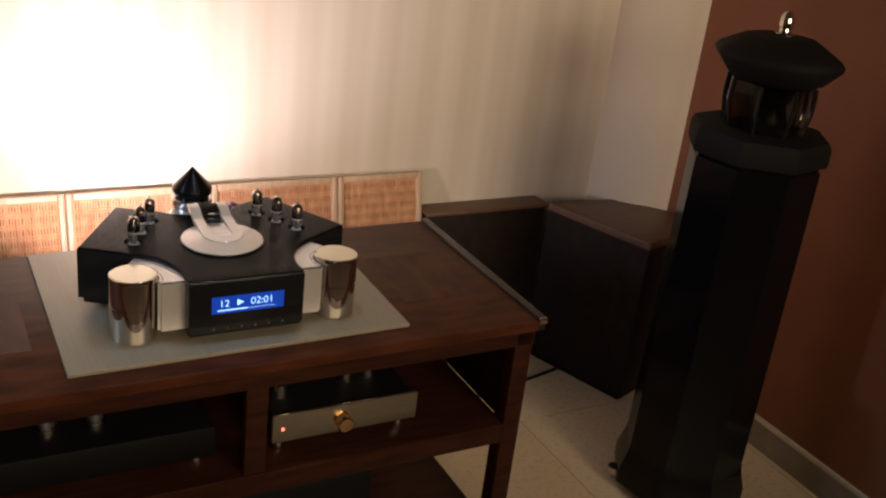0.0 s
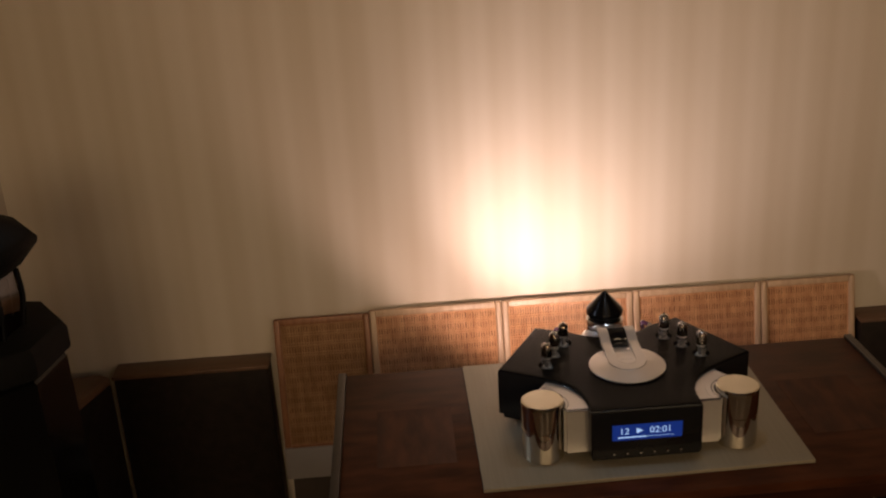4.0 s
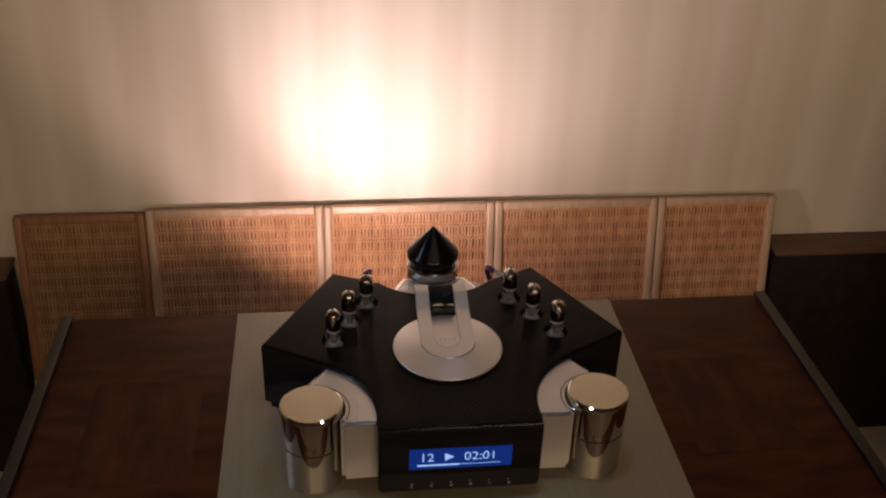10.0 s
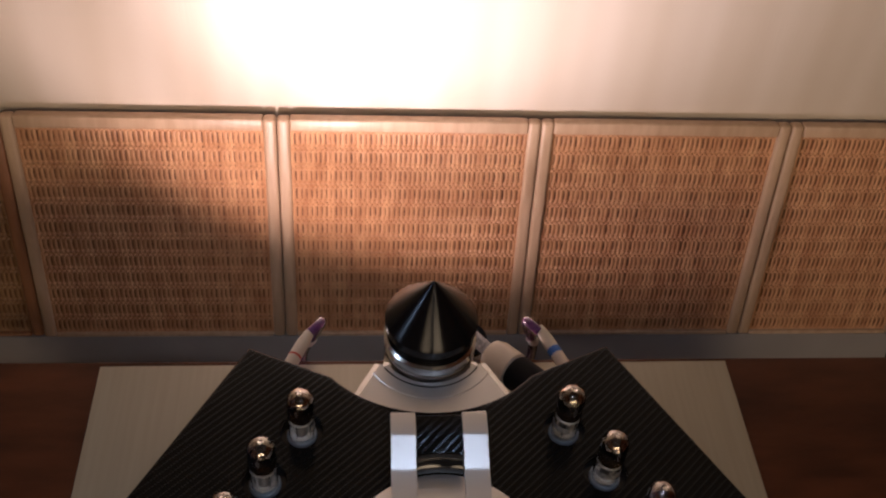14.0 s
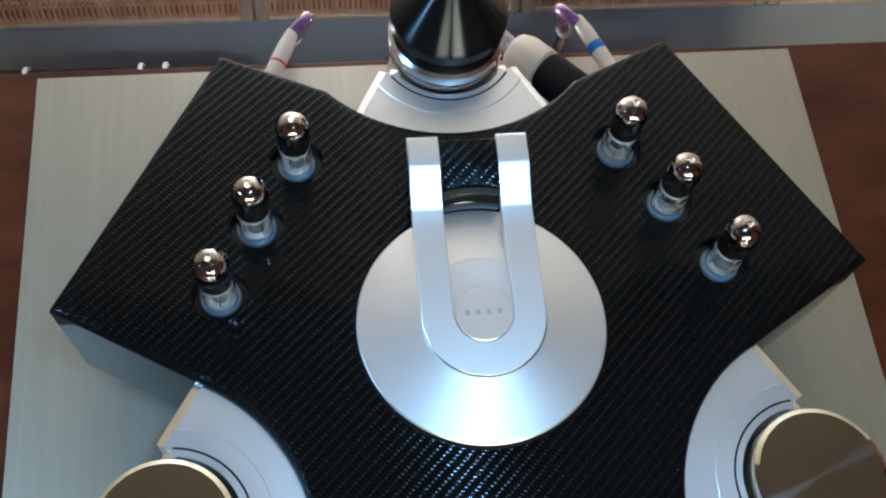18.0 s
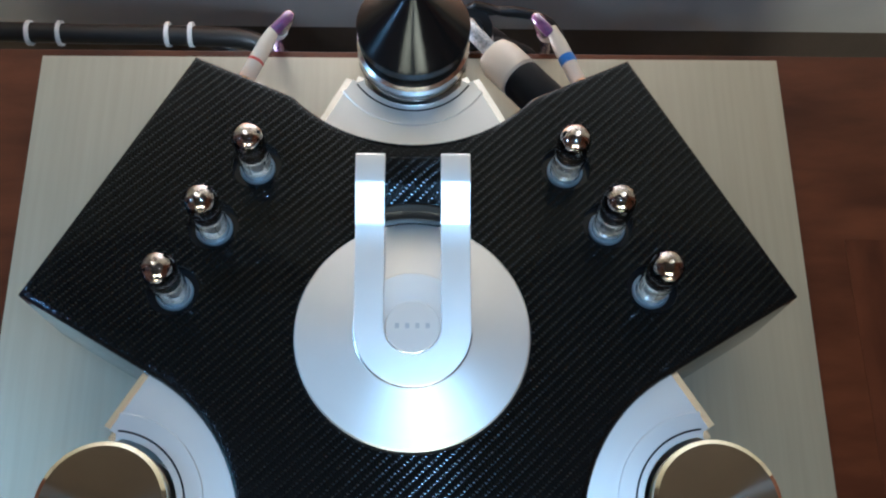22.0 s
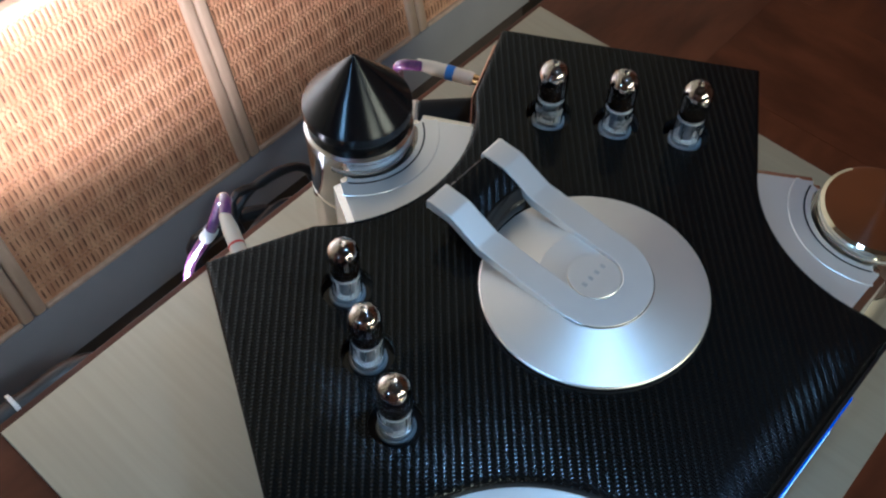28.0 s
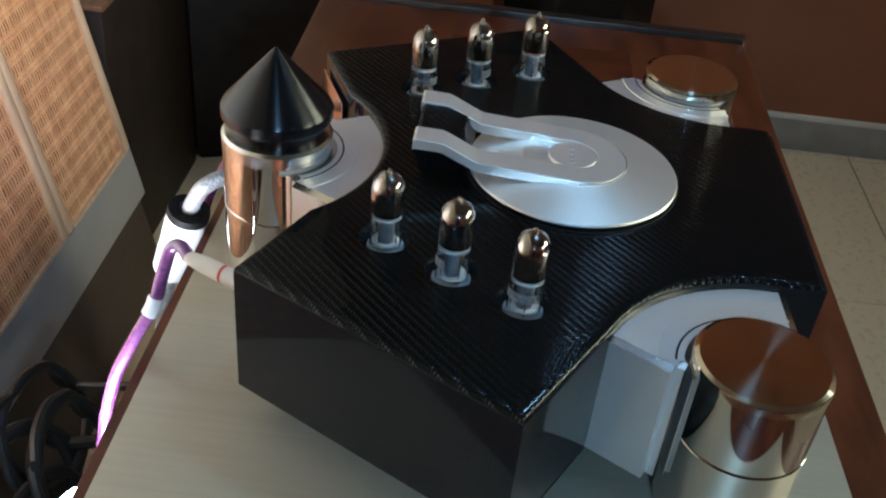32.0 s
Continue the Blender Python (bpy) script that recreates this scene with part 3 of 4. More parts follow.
# ---------------------------------------------------------------- plate under the player
BOARD = 0.712
tagged(part("isolation_plate", prism([(-0.3185, -0.2090), (0.3185, -0.1985), (0.3220, 0.2880), (-0.3200, 0.2860)], TOP + 0.0005, BOARD, 0.0012), PLATE), "pale brushed metal plate lying on the trolley under the player", "plate")

# ---------------------------------------------------------------- disc player
Z0, ZT = 0.7365, 0.8377
player = thing("disc_player", (0, 0, BOARD), "valve disc player with carbon fibre body and three chrome pillars", "disc player")
PC, PR, NC, NR = 0.2205, 0.041, 0.26, 0.118


def turned(p, k):
    a = radians(120 * k)
    return (p[0] * math.cos(a) - p[1] * math.sin(a), p[0] * math.sin(a) + p[1] * math.cos(a))


half = math.degrees(math.asin(0.0865 / NR))
notch = arc(0, NC, NR, -90 - half, -90 + half, 20)
left = [turned(p, 1) for p in notch][::-1]
right = [turned(p, 2) for p in notch][::-1]
left = [p for p in left if p[0] > -0.177 and p[1] > -0.150]
right = [p for p in right if p[0] < 0.177 and p[1] > -0.150]
OUT = [*[(x, y) for x, y in notch][::-1], (-0.159, 0.2125), (-0.262, 0.0285), *left, (-0.107, -0.1655), (0.107, -0.1655), *right, (0.262, 0.0285), (0.159, 0.2125)]
TUBES = [(-0.1095, 0.1240), (-0.1365, 0.0780), (-0.1595, 0.0315), (0.1080, 0.1230), (0.1352, 0.0795), (0.1622, 0.0335)]


def shell(out, holes, z0, z1, r, hole_r, depth):
    n = len(out)
    area = sum(out[i][0] * out[(i + 1) % n][1] - out[(i + 1) % n][0] * out[i][1] for i in range(n))
    sgn = 1 if area > 0 else -1
    ins = []
    for i in range(n):
        p, a, b = Vector(out[i]), Vector(out[i - 1]), Vector(out[(i + 1) % n])
        d1, d2 = (p - a).normalized(), (b - p).normalized()
        n1, n2 = Vector((-d1.y, d1.x)) * sgn, Vector((-d2.y, d2.x)) * sgn
        m = (n1 + n2).normalized()
        ins.append(m / max(0.45, m.dot(n1)))
    bm = bmesh.new()
    prof = [(0, z0), (0, z1 - r)] + [(r * (1 - math.cos(radians(a))), z1 - r + r * math.sin(radians(a))) for a in (22.5, 45, 67.5, 90)]
    rings = [[bm.verts.new((out[i][0] + ins[i].x * o, out[i][1] + ins[i].y * o, z)) for i in range(n)] for o, z in prof]
    for a, b in zip(rings, rings[1:]):
        for i in range(n):
            j = (i + 1) % n
            bm.faces.new((a[i], a[j], b[j], b[i]) if sgn > 0 else (a[j], a[i], b[i], b[j]))
    bm.faces.new(rings[0][::-1] if sgn > 0 else rings[0])
    es = [bm.edges.get((rings[-1][i], rings[-1][(i + 1) % n])) for i in range(n)]
    for hx, hy in holes:
        c = [bm.verts.new((hx + hole_r * math.cos(2 * math.pi * k / 28), hy + hole_r * math.sin(2 * math.pi * k / 28), z1)) for k in range(28)]
        low = [bm.verts.new((v.co.x, v.co.y, z1 - depth)) for v in c]
        for k in range(28):
            bm.faces.new((c[k], low[k], low[(k + 1) % 28], c[(k + 1) % 28]))
            es.append(bm.edges.get((c[k], c[(k + 1) % 28])))
        bm.faces.new(low)
    got = bmesh.ops.triangle_fill(bm, use_beauty=True, edges=es)
    for f in got["geom"]:
        if isinstance(f, bmesh.types.BMFace):
            f.normal_update()
            if f.normal.z < 0:
                f.normal_flip()
    return bm


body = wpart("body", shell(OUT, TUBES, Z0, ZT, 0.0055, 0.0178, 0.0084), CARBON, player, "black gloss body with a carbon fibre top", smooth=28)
body.data.materials.append(LACQUER)
for q in body.data.polygons:
    q.material_index = 0 if q.normal.z > 0.25 and q.center.z > ZT - 0.008 else 1
wpart("base", prism([(x * 0.965, y * 0.965 - 0.002) for x, y in OUT], 0.7275, Z0 - 0.0005), BLACK, player)
wpart("front_panel", box(-0.1045, 0.1045, -0.1685, -0.1657, 0.7335, 0.8335, 0.001), LACQUER, player, "black gloss front panel")
display = wpart("display", box(-0.067, 0.067, -0.1698, -0.1686, 0.7725, 0.8055), SCREEN, player, "lit blue display")


def flat_on_front(bm, name, material, parent):
    ob = part(name, bm, material)
    ob.parent = parent
    ob.matrix_parent_inverse = Matrix()
    return ob


def words(text, size, x, z, y):
    cu = bpy.data.curves.new("text", "FONT")
    cu.body, cu.size, cu.align_x = text, size, "LEFT"
    tmp = bpy.data.objects.new("text", cu)
    scene.collection.objects.link(tmp)
    bpy.context.view_layer.update()
    me = bpy.data.meshes.new_from_object(tmp.evaluated_get(bpy.context.evaluated_depsgraph_get()))
    bpy.data.objects.remove(tmp)
    me.transform(Matrix.Translation((x, y, z)) @ Matrix.Rotation(radians(90), 4, "X"))
    me.materials.clear()
    me.materials.append(GLYPH)
    return me


for text, x, w in (("12", -0.054, 1), ("02:01", 0.004, 1)):
    q = new("characters", words(text, 0.0195, x, 0.7855, -0.1702))
    q.parent, q.matrix_parent_inverse = display, Matrix()
bm = bmesh.new()
bm.faces.new([bm.verts.new(v) for v in ((-0.021, -0.1702, 0.7855), (-0.008, -0.1702, 0.7920), (-0.021, -0.1702, 0.7985))])
flat_on_front(bm, "play_arrow", GLYPH, display)
flat_on_front(box(-0.057, -0.002, -0.1704, -0.1699, 0.7775, 0.7800), "progress_bar", GLYPH, display)
flat_on_front(box(-0.002, 0.052, -0.1703, -0.1699, 0.7785, 0.7790), "progress_line", GLYPH, display)
for i in range(6):
    wpart("button", lathe([(0, 0.0022), (0.0020, 0.0018), (0.0026, 0.0)], 14, (-0.063 + 0.0258 * i, -0.1686, 0.7425), Matrix.Rotation(radians(90), 4, "X")), BRIGHT, player, "tiny round metal button")

# three blocks that hold the pillars
bpts = arc(0, NC, NR + 0.0006, -90 - 35.4, -90 + 35.4, 18)
SIDE = Vector(bpts[-1]), Vector((0.0490, 0.1995))
along_side = (SIDE[1] - SIDE[0]).normalized()
STEP = SIDE[1] + Vector((-0.0062, -0.0030))
r0 = 0.0445
FOOT = STEP + along_side * 0.0052
a0 = math.degrees(math.atan2(FOOT.y - PC, FOOT.x))
inner = arc(0, PC, r0, a0, -180 - a0, 20)
slant = Vector((-along_side.y, along_side.x)) * 0.0052
slant = slant if slant.x < 0 else -slant


def pillar_block(k):
    """Block with a sloped edge along its two stepped sides; the curved sides stay square."""
    side = [SIDE[0], SIDE[1], STEP, FOOT]
    low = [*bpts[:-1], *side, *[Vector(q) for q in inner[1:-1]], *[Vector((-v.x, v.y)) for v in side[::-1]][:-1]]
    high = [Vector(q) for q in arc(0, NC, NR + 0.0006, -90 - 32.9, -90 + 32.9, len(bpts) - 1)][:-1]
    edge = [v + slant for v in side]
    edge[0] = Vector(arc(0, NC, NR + 0.0006, -90, -90 + 32.9, 1)[-1])
    out = edge[3] - Vector((0, PC))
    edge[3] = Vector((0, PC)) + out * max(1.0, 0.0415 / out.length)
    rim = [v if v.x <= edge[3].x and v.x >= -edge[3].x else Vector((math.copysign(edge[3].x, v.x), v.y)) for v in (Vector(q) for q in inner[1:-1])]
    high = [*high, *edge, *rim, *[Vector((-v.x, v.y)) for v in edge[::-1]][:-1]]
    bm = bmesh.new()
    rows = [[bm.verts.new((p[0], p[1], z)) for p in pts] for pts, z in ((low, 0.7360), (low, 0.8276), (high, 0.8295))]
    n = len(low)
    for a, b in zip(rows, rows[1:]):
        for i in range(n):
            bm.faces.new((a[i], a[(i + 1) % n], b[(i + 1) % n], b[i]))
    bm.faces.new(rows[0][::-1]), bm.faces.new(rows[2])
    bmesh.ops.recalc_face_normals(bm, faces=bm.faces[:])
    return rotated(bm, k)


def rotated(bm, k):
    bmesh.ops.rotate(bm, cent=(0, 0, 0), matrix=Matrix.Rotation(radians(120 * k), 3, "Z"), verts=bm.verts[:])
    return bm


for k in range(3):
    blk = wpart("pillar_block", pillar_block(k), ALU, player, "satin aluminium block holding a pillar", smooth=15)
    blk.data.materials.append(POLISHED)
    for f in blk.data.polygons:
        f.material_index = 1 if 0.25 < f.normal.z < 0.97 else 0
    ring = bmesh.new()
    rows = [[ring.verts.new((x, y, z)) for x, y in arc(0, PC, r, -33, -147, 28)] for r, z in ((0.0448, 0.8280), (0.0448, 0.8302), (0.0606, 0.8302), (0.0613, 0.8294))]
    for lo, hi in zip(rows, rows[1:]):
        for i in range(28):
            ring.faces.new((lo[i], lo[i + 1], hi[i + 1], hi[i]))
    bmesh.ops.recalc_face_normals(ring, faces=ring.faces[:])
    ring = rotated(ring, k)
    q = part("collar", ring, ALU)
    q.parent = blk
    post = lathe([(0, 0.7155), (0.036, 0.7155), (0.0385, 0.718), (PR, 0.7205), (PR, 0.7835), (PR - 0.0012, 0.7842), (PR - 0.0012, 0.7852), (PR, 0.7859), (PR, 0.8287), (0.037, 0.8289), (0.037, 0.8322), (0, 0.8322)], 72, (0, PC, 0))
    lo = [post.verts.new((x, y, 0.8286)) for x, y in arc(0, PC, PR, -14, 194, 48)]
    hi = [post.verts.new((x, y, 0.8337)) for x, y in arc(0, PC, PR, -14, 194, 48)]
    for i in range(48):
        post.faces.new((lo[i], lo[i + 1], hi[i + 1], hi[i]))
    wpart("pillar", rotated(post, k), CHROME, player, "polished chrome pillar")
    seam = bmesh.new()
    rows = [[seam.verts.new((x, y, 0.83032)) for x, y in arc(0, PC, r, -34, -146, 28)] for r in (0.0487, 0.0500)]
    for i in range(28):
        seam.faces.new((rows[0][i], rows[1][i], rows[1][i + 1], rows[0][i + 1]))
    bmesh.ops.recalc_face_normals(seam, faces=seam.faces[:])
    q = part("seam", rotated(seam, k), BLACK, None, "thin black seam round the pillar")
    q.parent = blk
    zig = [(0.0370 if n % 2 else 0.0394, 0.8289 + 0.0006 * n) for n in range(6)]
    wpart("spacer", rotated(lathe(zig, 64, (0, PC, 0)), k), ALU, player, "ribbed metal spacer under the cap")
    if k:
        cap = rotated(lathe([(0.0395, 0.8325), (PR + 0.0002, 0.8335), (PR + 0.0002, 0.8378), (0.0408, 0.8394), (0.0380, 0.8408), (0, 0.8411)], 96, (0, PC, 0)), k)
        wpart("cap", cap, CAP, player, "spun metal cap with a bevelled rim", smooth=15)
    else:
        wpart("cap", lathe([(0.0395, 0.8325), (PR + 0.0002, 0.8335), (PR + 0.0002, 0.8430), (0.039, 0.8452), (0, 0.8453)], 96, (0, PC, 0)), BRIGHT, player, "bright ring on the rear pillar", smooth=15)
        wpart("cone", lathe([(0.034, 0.8454), (0.034, 0.8520), (0.0395, 0.8560), (0.0408, 0.8585), (0.0408, 0.8655), (0.0393, 0.8685), (0.0012, 0.9108), (0, 0.9112)], 96, (0, PC, 0)), SATIN, player, "pointed satin black cone", smooth=25)

# disc lid and clamp
lid = wpart("disc_lid", lathe([(0.0740, ZT + 0.0026), (0.0763, ZT + 0.0028), (0.0773, ZT + 0.0038), (0.0773, ZT + 0.0046), (0.0764, ZT + 0.0056), (0.0392, 0.8505), (0.0384, 0.8510), (0.0, 0.8510)], 128), LIDALU, player, "shallow conical aluminium disc lid", smooth=20)
# Black seat; its rim stands in for the thin shadow under the lid.
wpart("lid_seat_shade", lathe([(0.0786, ZT + 0.0003), (0.0780, ZT + 0.0008), (0.0735, ZT + 0.0010), (0.0735, ZT + 0.0027), (0, ZT + 0.0027)], 96), BLACK, player)


def arm_z(y):
    ks = ((-0.0385, 0.8514), (0.0695, 0.8588), (0.0725, 0.8598), (0.0945, 0.8704), (0.0970, 0.8712), (0.1150, 0.8719), (0.1165, 0.8710))
    return float(np.interp(y, [k[0] for k in ks], [k[1] for k in ks]))


def clamp():
    ys = [0.1165, 0.1150, 0.0970, 0.0945, 0.0725, 0.0695, 0.05, 0.03, 0.015]
    outer = [(-0.0382, y) for y in ys] + arc(0, 0.0, 0.0382, 180, 360, 32) + [(0.0382, y) for y in ys[::-1]]
    inner_ = [(-0.0186, y) for y in ys] + arc(0, 0.0015, 0.0186, 180, 360, 32) + [(0.0186, y) for y in ys[::-1]]
    bm = bmesh.new()
    rows = []
    for (ax, ay), (bx, by) in zip(outer, inner_):
        za, zb = arm_z(ay), arm_z(by)
        m = 0.0005
        ux, uy = bx - ax, by - ay
        ln = math.hypot(ux, uy)
        ux, uy = ux / ln * m, uy / ln * m
        rows.append([bm.verts.new(v) for v in ((ax, ay, za - 0.0075), (ax, ay, za - 0.0004), (ax + ux, ay + uy, za), (bx - ux, by - uy, zb), (bx, by, zb - 0.0004), (bx, by, zb - 0.0075))])
    for a, b in zip(rows, rows[1:]):
        for k in range(6):
            bm.faces.new((a[k], a[(k + 1) % 6], b[(k + 1) % 6], b[k]))
    bm.faces.new(rows[0]), bm.faces.new(rows[-1][::-1])
    bmesh.ops.recalc_face_normals(bm, faces=bm.faces[:])
    return bm


wpart("clamp_arm", clamp(), ALU, player, "bent aluminium clamp arm shaped like a U", smooth=25)
button_marks = wpart("clamp_button", lathe([(0.0178, 0.8500), (0.0178, 0.8526), (0.0174, 0.8530), (0.0, 0.8530)], 48, (0, 0.0015, 0)), ALU, player, "round clamp button with a plain emblem")
for i in range(4):
    flat_on = part("emblem_bar", box(-0.0115 + 0.0066 * i, -0.0088 + 0.0066 * i, 0.0003, 0.0039, 0.8529, 0.8532), EMBLEM)
    flat_on.parent = button_marks


def across(profile, half, bow=0.08, n=8):
    """A block with one side profile (y, z, bowed or not), its bowed points kept concentric with the lid."""
    bm = bmesh.new()
    rows = []
    for i in range(n + 1):
        x = half * (2 * i / n - 1)
        rows.append([bm.verts.new((x, y + (math.sqrt(bow * bow - x * x) - bow if bent else 0.0), z)) for y, z, bent in profile])
    m = len(profile)
    for a, b in zip(rows, rows[1:]):
        for k in range(m):
            bm.faces.new((a[k], a[(k + 1) % m], b[(k + 1) % m], b[k]))
    bm.faces.new(rows[0]), bm.faces.new(rows[-1][::-1])
    bmesh.ops.recalc_face_normals(bm, faces=bm.faces[:])
    return bm


# Flat black strip laid on the lid as shade along the clamp's edge.
clamp_gap_shade = bmesh.new()
rows = [[clamp_gap_shade.verts.new((x, y, z)) for x, y in arc(0, 0, r, 184, 356, 40)] for r, z in ((0.0380, 0.85125), (0.0387, 0.85110))]
for i in range(40):
    clamp_gap_shade.faces.new((rows[0][i], rows[0][i + 1], rows[1][i + 1], rows[1][i]))
bmesh.ops.recalc_face_normals(clamp_gap_shade, faces=clamp_gap_shade.faces[:])
q = part("clamp_gap_shade", clamp_gap_shade, BLACK)
q.parent, q.matrix_parent_inverse = lid, Matrix()
HINGE = [(0.1120, ZT + 0.0003, 0), (0.1162, 0.8500, 0), (0.1168, 0.8620, 0), (0.1156, 0.8680, 0), (0.1130, 0.8706, 0), (0.0972, 0.8700, 0), (0.0947, 0.8692, 0), (0.0835, 0.8642, 1), (0.0835, 0.8460, 1), (0.0860, ZT + 0.0003, 1)]
wpart("hinge", across(HINGE, 0.0184), CARBON, player, "carbon fibre hinge block flush between the clamp arms", smooth=20)
LIP = [(0.0832, 0.8460, 1), (0.0832, 0.8630, 1), (0.0822, 0.8630, 1), (0.0806, 0.8570, 1), (0.0772, 0.8535, 1), (0.0766, 0.8525, 1), (0.0766, 0.8460, 1)]
wpart("hinge_lip", across(LIP, 0.0182), LACQUER, player, "glossy black front of the hinge", smooth=50)

# rear panels with sockets on both wings
for s in (-1, 1):
    p0, p1 = Vector((s * 0.155, 0.2135, 0)), Vector((s * 0.092, 0.1860, 0))
    d = (p1 - p0).normalized()
    nrm = Vector((-d.y, d.x, 0))
    nrm = nrm if nrm.y > 0 else -nrm
    bm = box(0.002, (p1 - p0).length - 0.002, -0.0008, 0.0008, 0.742, 0.822, 0.0004)
    rot = Matrix((( d.x, nrm.x, 0, p0.x + nrm.x * 0.001), (d.y, nrm.y, 0, p0.y + nrm.y * 0.001), (0, 0, 1, 0), (0, 0, 0, 1)))
    bmesh.ops.transform(bm, matrix=rot, verts=bm.verts[:])
    bmesh.ops.recalc_face_normals(bm, faces=bm.faces[:])
    wpart("rear_panel", bm, COPPER, player, "polished rear panel with sockets")

player.location.z -= 0.0032

# glossy rims round the valve openings
for x, y in TUBES:
    rim = lathe([(0.0173, ZT - 0.0005), (0.0176, ZT + 0.0004), (0.0183, ZT + 0.0006), (0.0190, ZT + 0.0004), (0.0193, ZT + 0.0001)], 40, (x, y, 0))
    bmesh.ops.translate(rim, vec=(0, 0, -0.0032), verts=rim.verts[:])
    wpart("valve_rim", rim, LACQUER, player, "black gloss rim")

# small valves on the player, sitting in sockets
def strip(r, z0, z1, a0, a1, n=14):
    """A thin curved patch on a cylinder."""
    bm = bmesh.new()
    pts = arc(0, 0, r, a0, a1, n)
    lo = [bm.verts.new((x, y, z0)) for x, y in pts]
    hi = [bm.verts.new((x, y, z1)) for x, y in pts]
    for k in range(n):
        bm.faces.new((lo[k], lo[k + 1], hi[k + 1], hi[k]))
    return bm


def player_valve():
    v = thing("small_valve", (0, 0, 0), "small glass valve with silvered top in the player", "valve", "valves on the player")
    skin = [(0.0096, 0.0), (0.0103, 0.003), (0.0103, 0.0435), (0.0098, 0.0475), (0.0078, 0.0512), (0.0042, 0.0534), (0.0020, 0.0542), (0.0016, 0.0562), (0.0007, 0.0575), (0, 0.0576)]
    inside = [(0, 0.0538), (0.0040, 0.0529), (0.0073, 0.0508), (0.0093, 0.0472), (0.0098, 0.0434), (0.0098, 0.003), (0.0091, 0.0)]
    env = part("envelope", lathe([*skin, *inside, skin[0]], 32), CLEAR, v, "clear glass envelope")
    env.visible_shadow = False
    part("getter", lathe([(0.0092, 0.0365), (0.0096, 0.0375), (0.0096, 0.0432), (0.0091, 0.0470), (0.0071, 0.0505), (0.0038, 0.0526), (0.0012, 0.0532), (0, 0.0532)], 32), GETTER, v, "silvered top")
    part("getter_edge", lathe([(0.0095, 0.0268), (0.0096, 0.0272), (0.0096, 0.0374)], 32), GETTER_BROWN, v, "brown fading edge of the silvering")
    part("anode", lathe([(0, 0.004), (0.0052, 0.004), (0.0052, 0.0215), (0.0064, 0.0218), (0.0064, 0.0226), (0, 0.0226)], 20), ANODE, v)
    for k in range(4):
        q = arc(0, 0, 0.0076, 45 + 90 * k, 46 + 90 * k, 1)[0]
        part("support_rod", tube([(*q, 0.002), (*q, 0.012), (*q, 0.0228)], 0.0005, 6, 2), BRIGHT, v)
    part("mica", lathe([(0, 0.0238), (0.0094, 0.0238), (0.0095, 0.0244), (0.0094, 0.0250), (0, 0.0250)], 24), MICA, v, "pale mica disc")
    part("lower_mica", lathe([(0, 0.0050), (0.0090, 0.0050), (0.0090, 0.0056), (0, 0.0056)], 24), MICA, v)
    part("print", strip(0.01036, 0.0130, 0.0190, -60, 75), PRINT, v, "faint pale printing on the glass")
    for hx in (-0.0042, 0.0042):
        part("heater", lathe([(0, 0.0), (0.0011, 0.0003), (0.0011, 0.0014), (0, 0.0017)], 8, (hx, 0, 0.0251)), EMBER, v)
    part("socket", lathe([(0, 0.0), (0.0119, 0.0), (0.0121, 0.0008), (0.0119, 0.0020), (0.0113, 0.0027), (0.0105, 0.0030), (0.0102, 0.0004)], 32), CERAMIC, v, "pale ceramic socket ring")
    return v


first = player_valve()
for i, (x, y) in enumerate(TUBES):
    m = pose(x, y, 0.8264, 0, 0, 60 * i + 20) @ Matrix.Diagonal((1.03, 1.03, 1.05, 1))
    if i == 0:
        first.matrix_world = m
    else:
        copy_thing(first, m)

# ---------------------------------------------------------------- connectors and cables behind the player
def plug(name, a, b, r, barrel, band, label, wide=0.10):
    a, b = Vector(a), Vector(b)
    ln = (b - a).length
    ob = thing(name, a, label, "plug")
    t = along(a, b)
    wpart("barrel", lathe([(0, 0.010), (r * 0.9, 0.010), (r, 0.013), (r, ln * 0.75), (r * 0.72, ln), (0, ln)], 28, a, t), barrel, ob)
    wpart("contact", lathe([(0, 0), (r * 0.72, 0), (r * 0.72, 0.0105), (0, 0.0105)], 24, a, t), GOLD, ob)
    wpart("band", lathe([(r * 1.02, ln * 0.44), (r * 1.05, ln * 0.45), (r * 1.05, ln * (0.45 + wide)), (r * 1.02, ln * (0.46 + wide))], 28, a, t), band, ob)
    return ob


plug("signal_plug", (-0.132, 0.206, 0.795), (-0.109, 0.258, 0.797), 0.0062, CREAM, REDBAND, "cream signal plug with a red band behind the player", 0.02)
plug("signal_plug", (0.132, 0.206, 0.795), (0.109, 0.262, 0.797), 0.0062, CREAM, BLUEBAND, "cream signal plug with a blue band behind the player")
for s in (-1, 1):
    c = thing("signal_cable", (s * 0.10, 0.27, 0.79), "glossy purple signal cable hanging behind the trolley", "cable", "signal cables")
    pts = [(s * 0.109, 0.257, 0.797), (s * 0.1005, 0.266, 0.799), (s * 0.0985, 0.274, 0.793), (s * 0.104, 0.280, 0.772), (s * 0.111, 0.285, 0.752), (s * 0.117, 0.300, 0.722), (s * 0.122, 0.318, 0.680), (s * 0.125, 0.335, 0.60), (s * 0.135, 0.36, 0.40), (s * 0.16, 0.40, 0.02)]
    wpart("sleeve", tube(pts, 0.0048, 12, 12), PURPLE, c)
    wpart("tag", tube([(s * 0.1088, 0.2835, 0.7575), (s * 0.1110, 0.2850, 0.7520), (s * 0.1135, 0.2885, 0.7450)], 0.0057, 12, 4), TAG, c, "white cable tag")
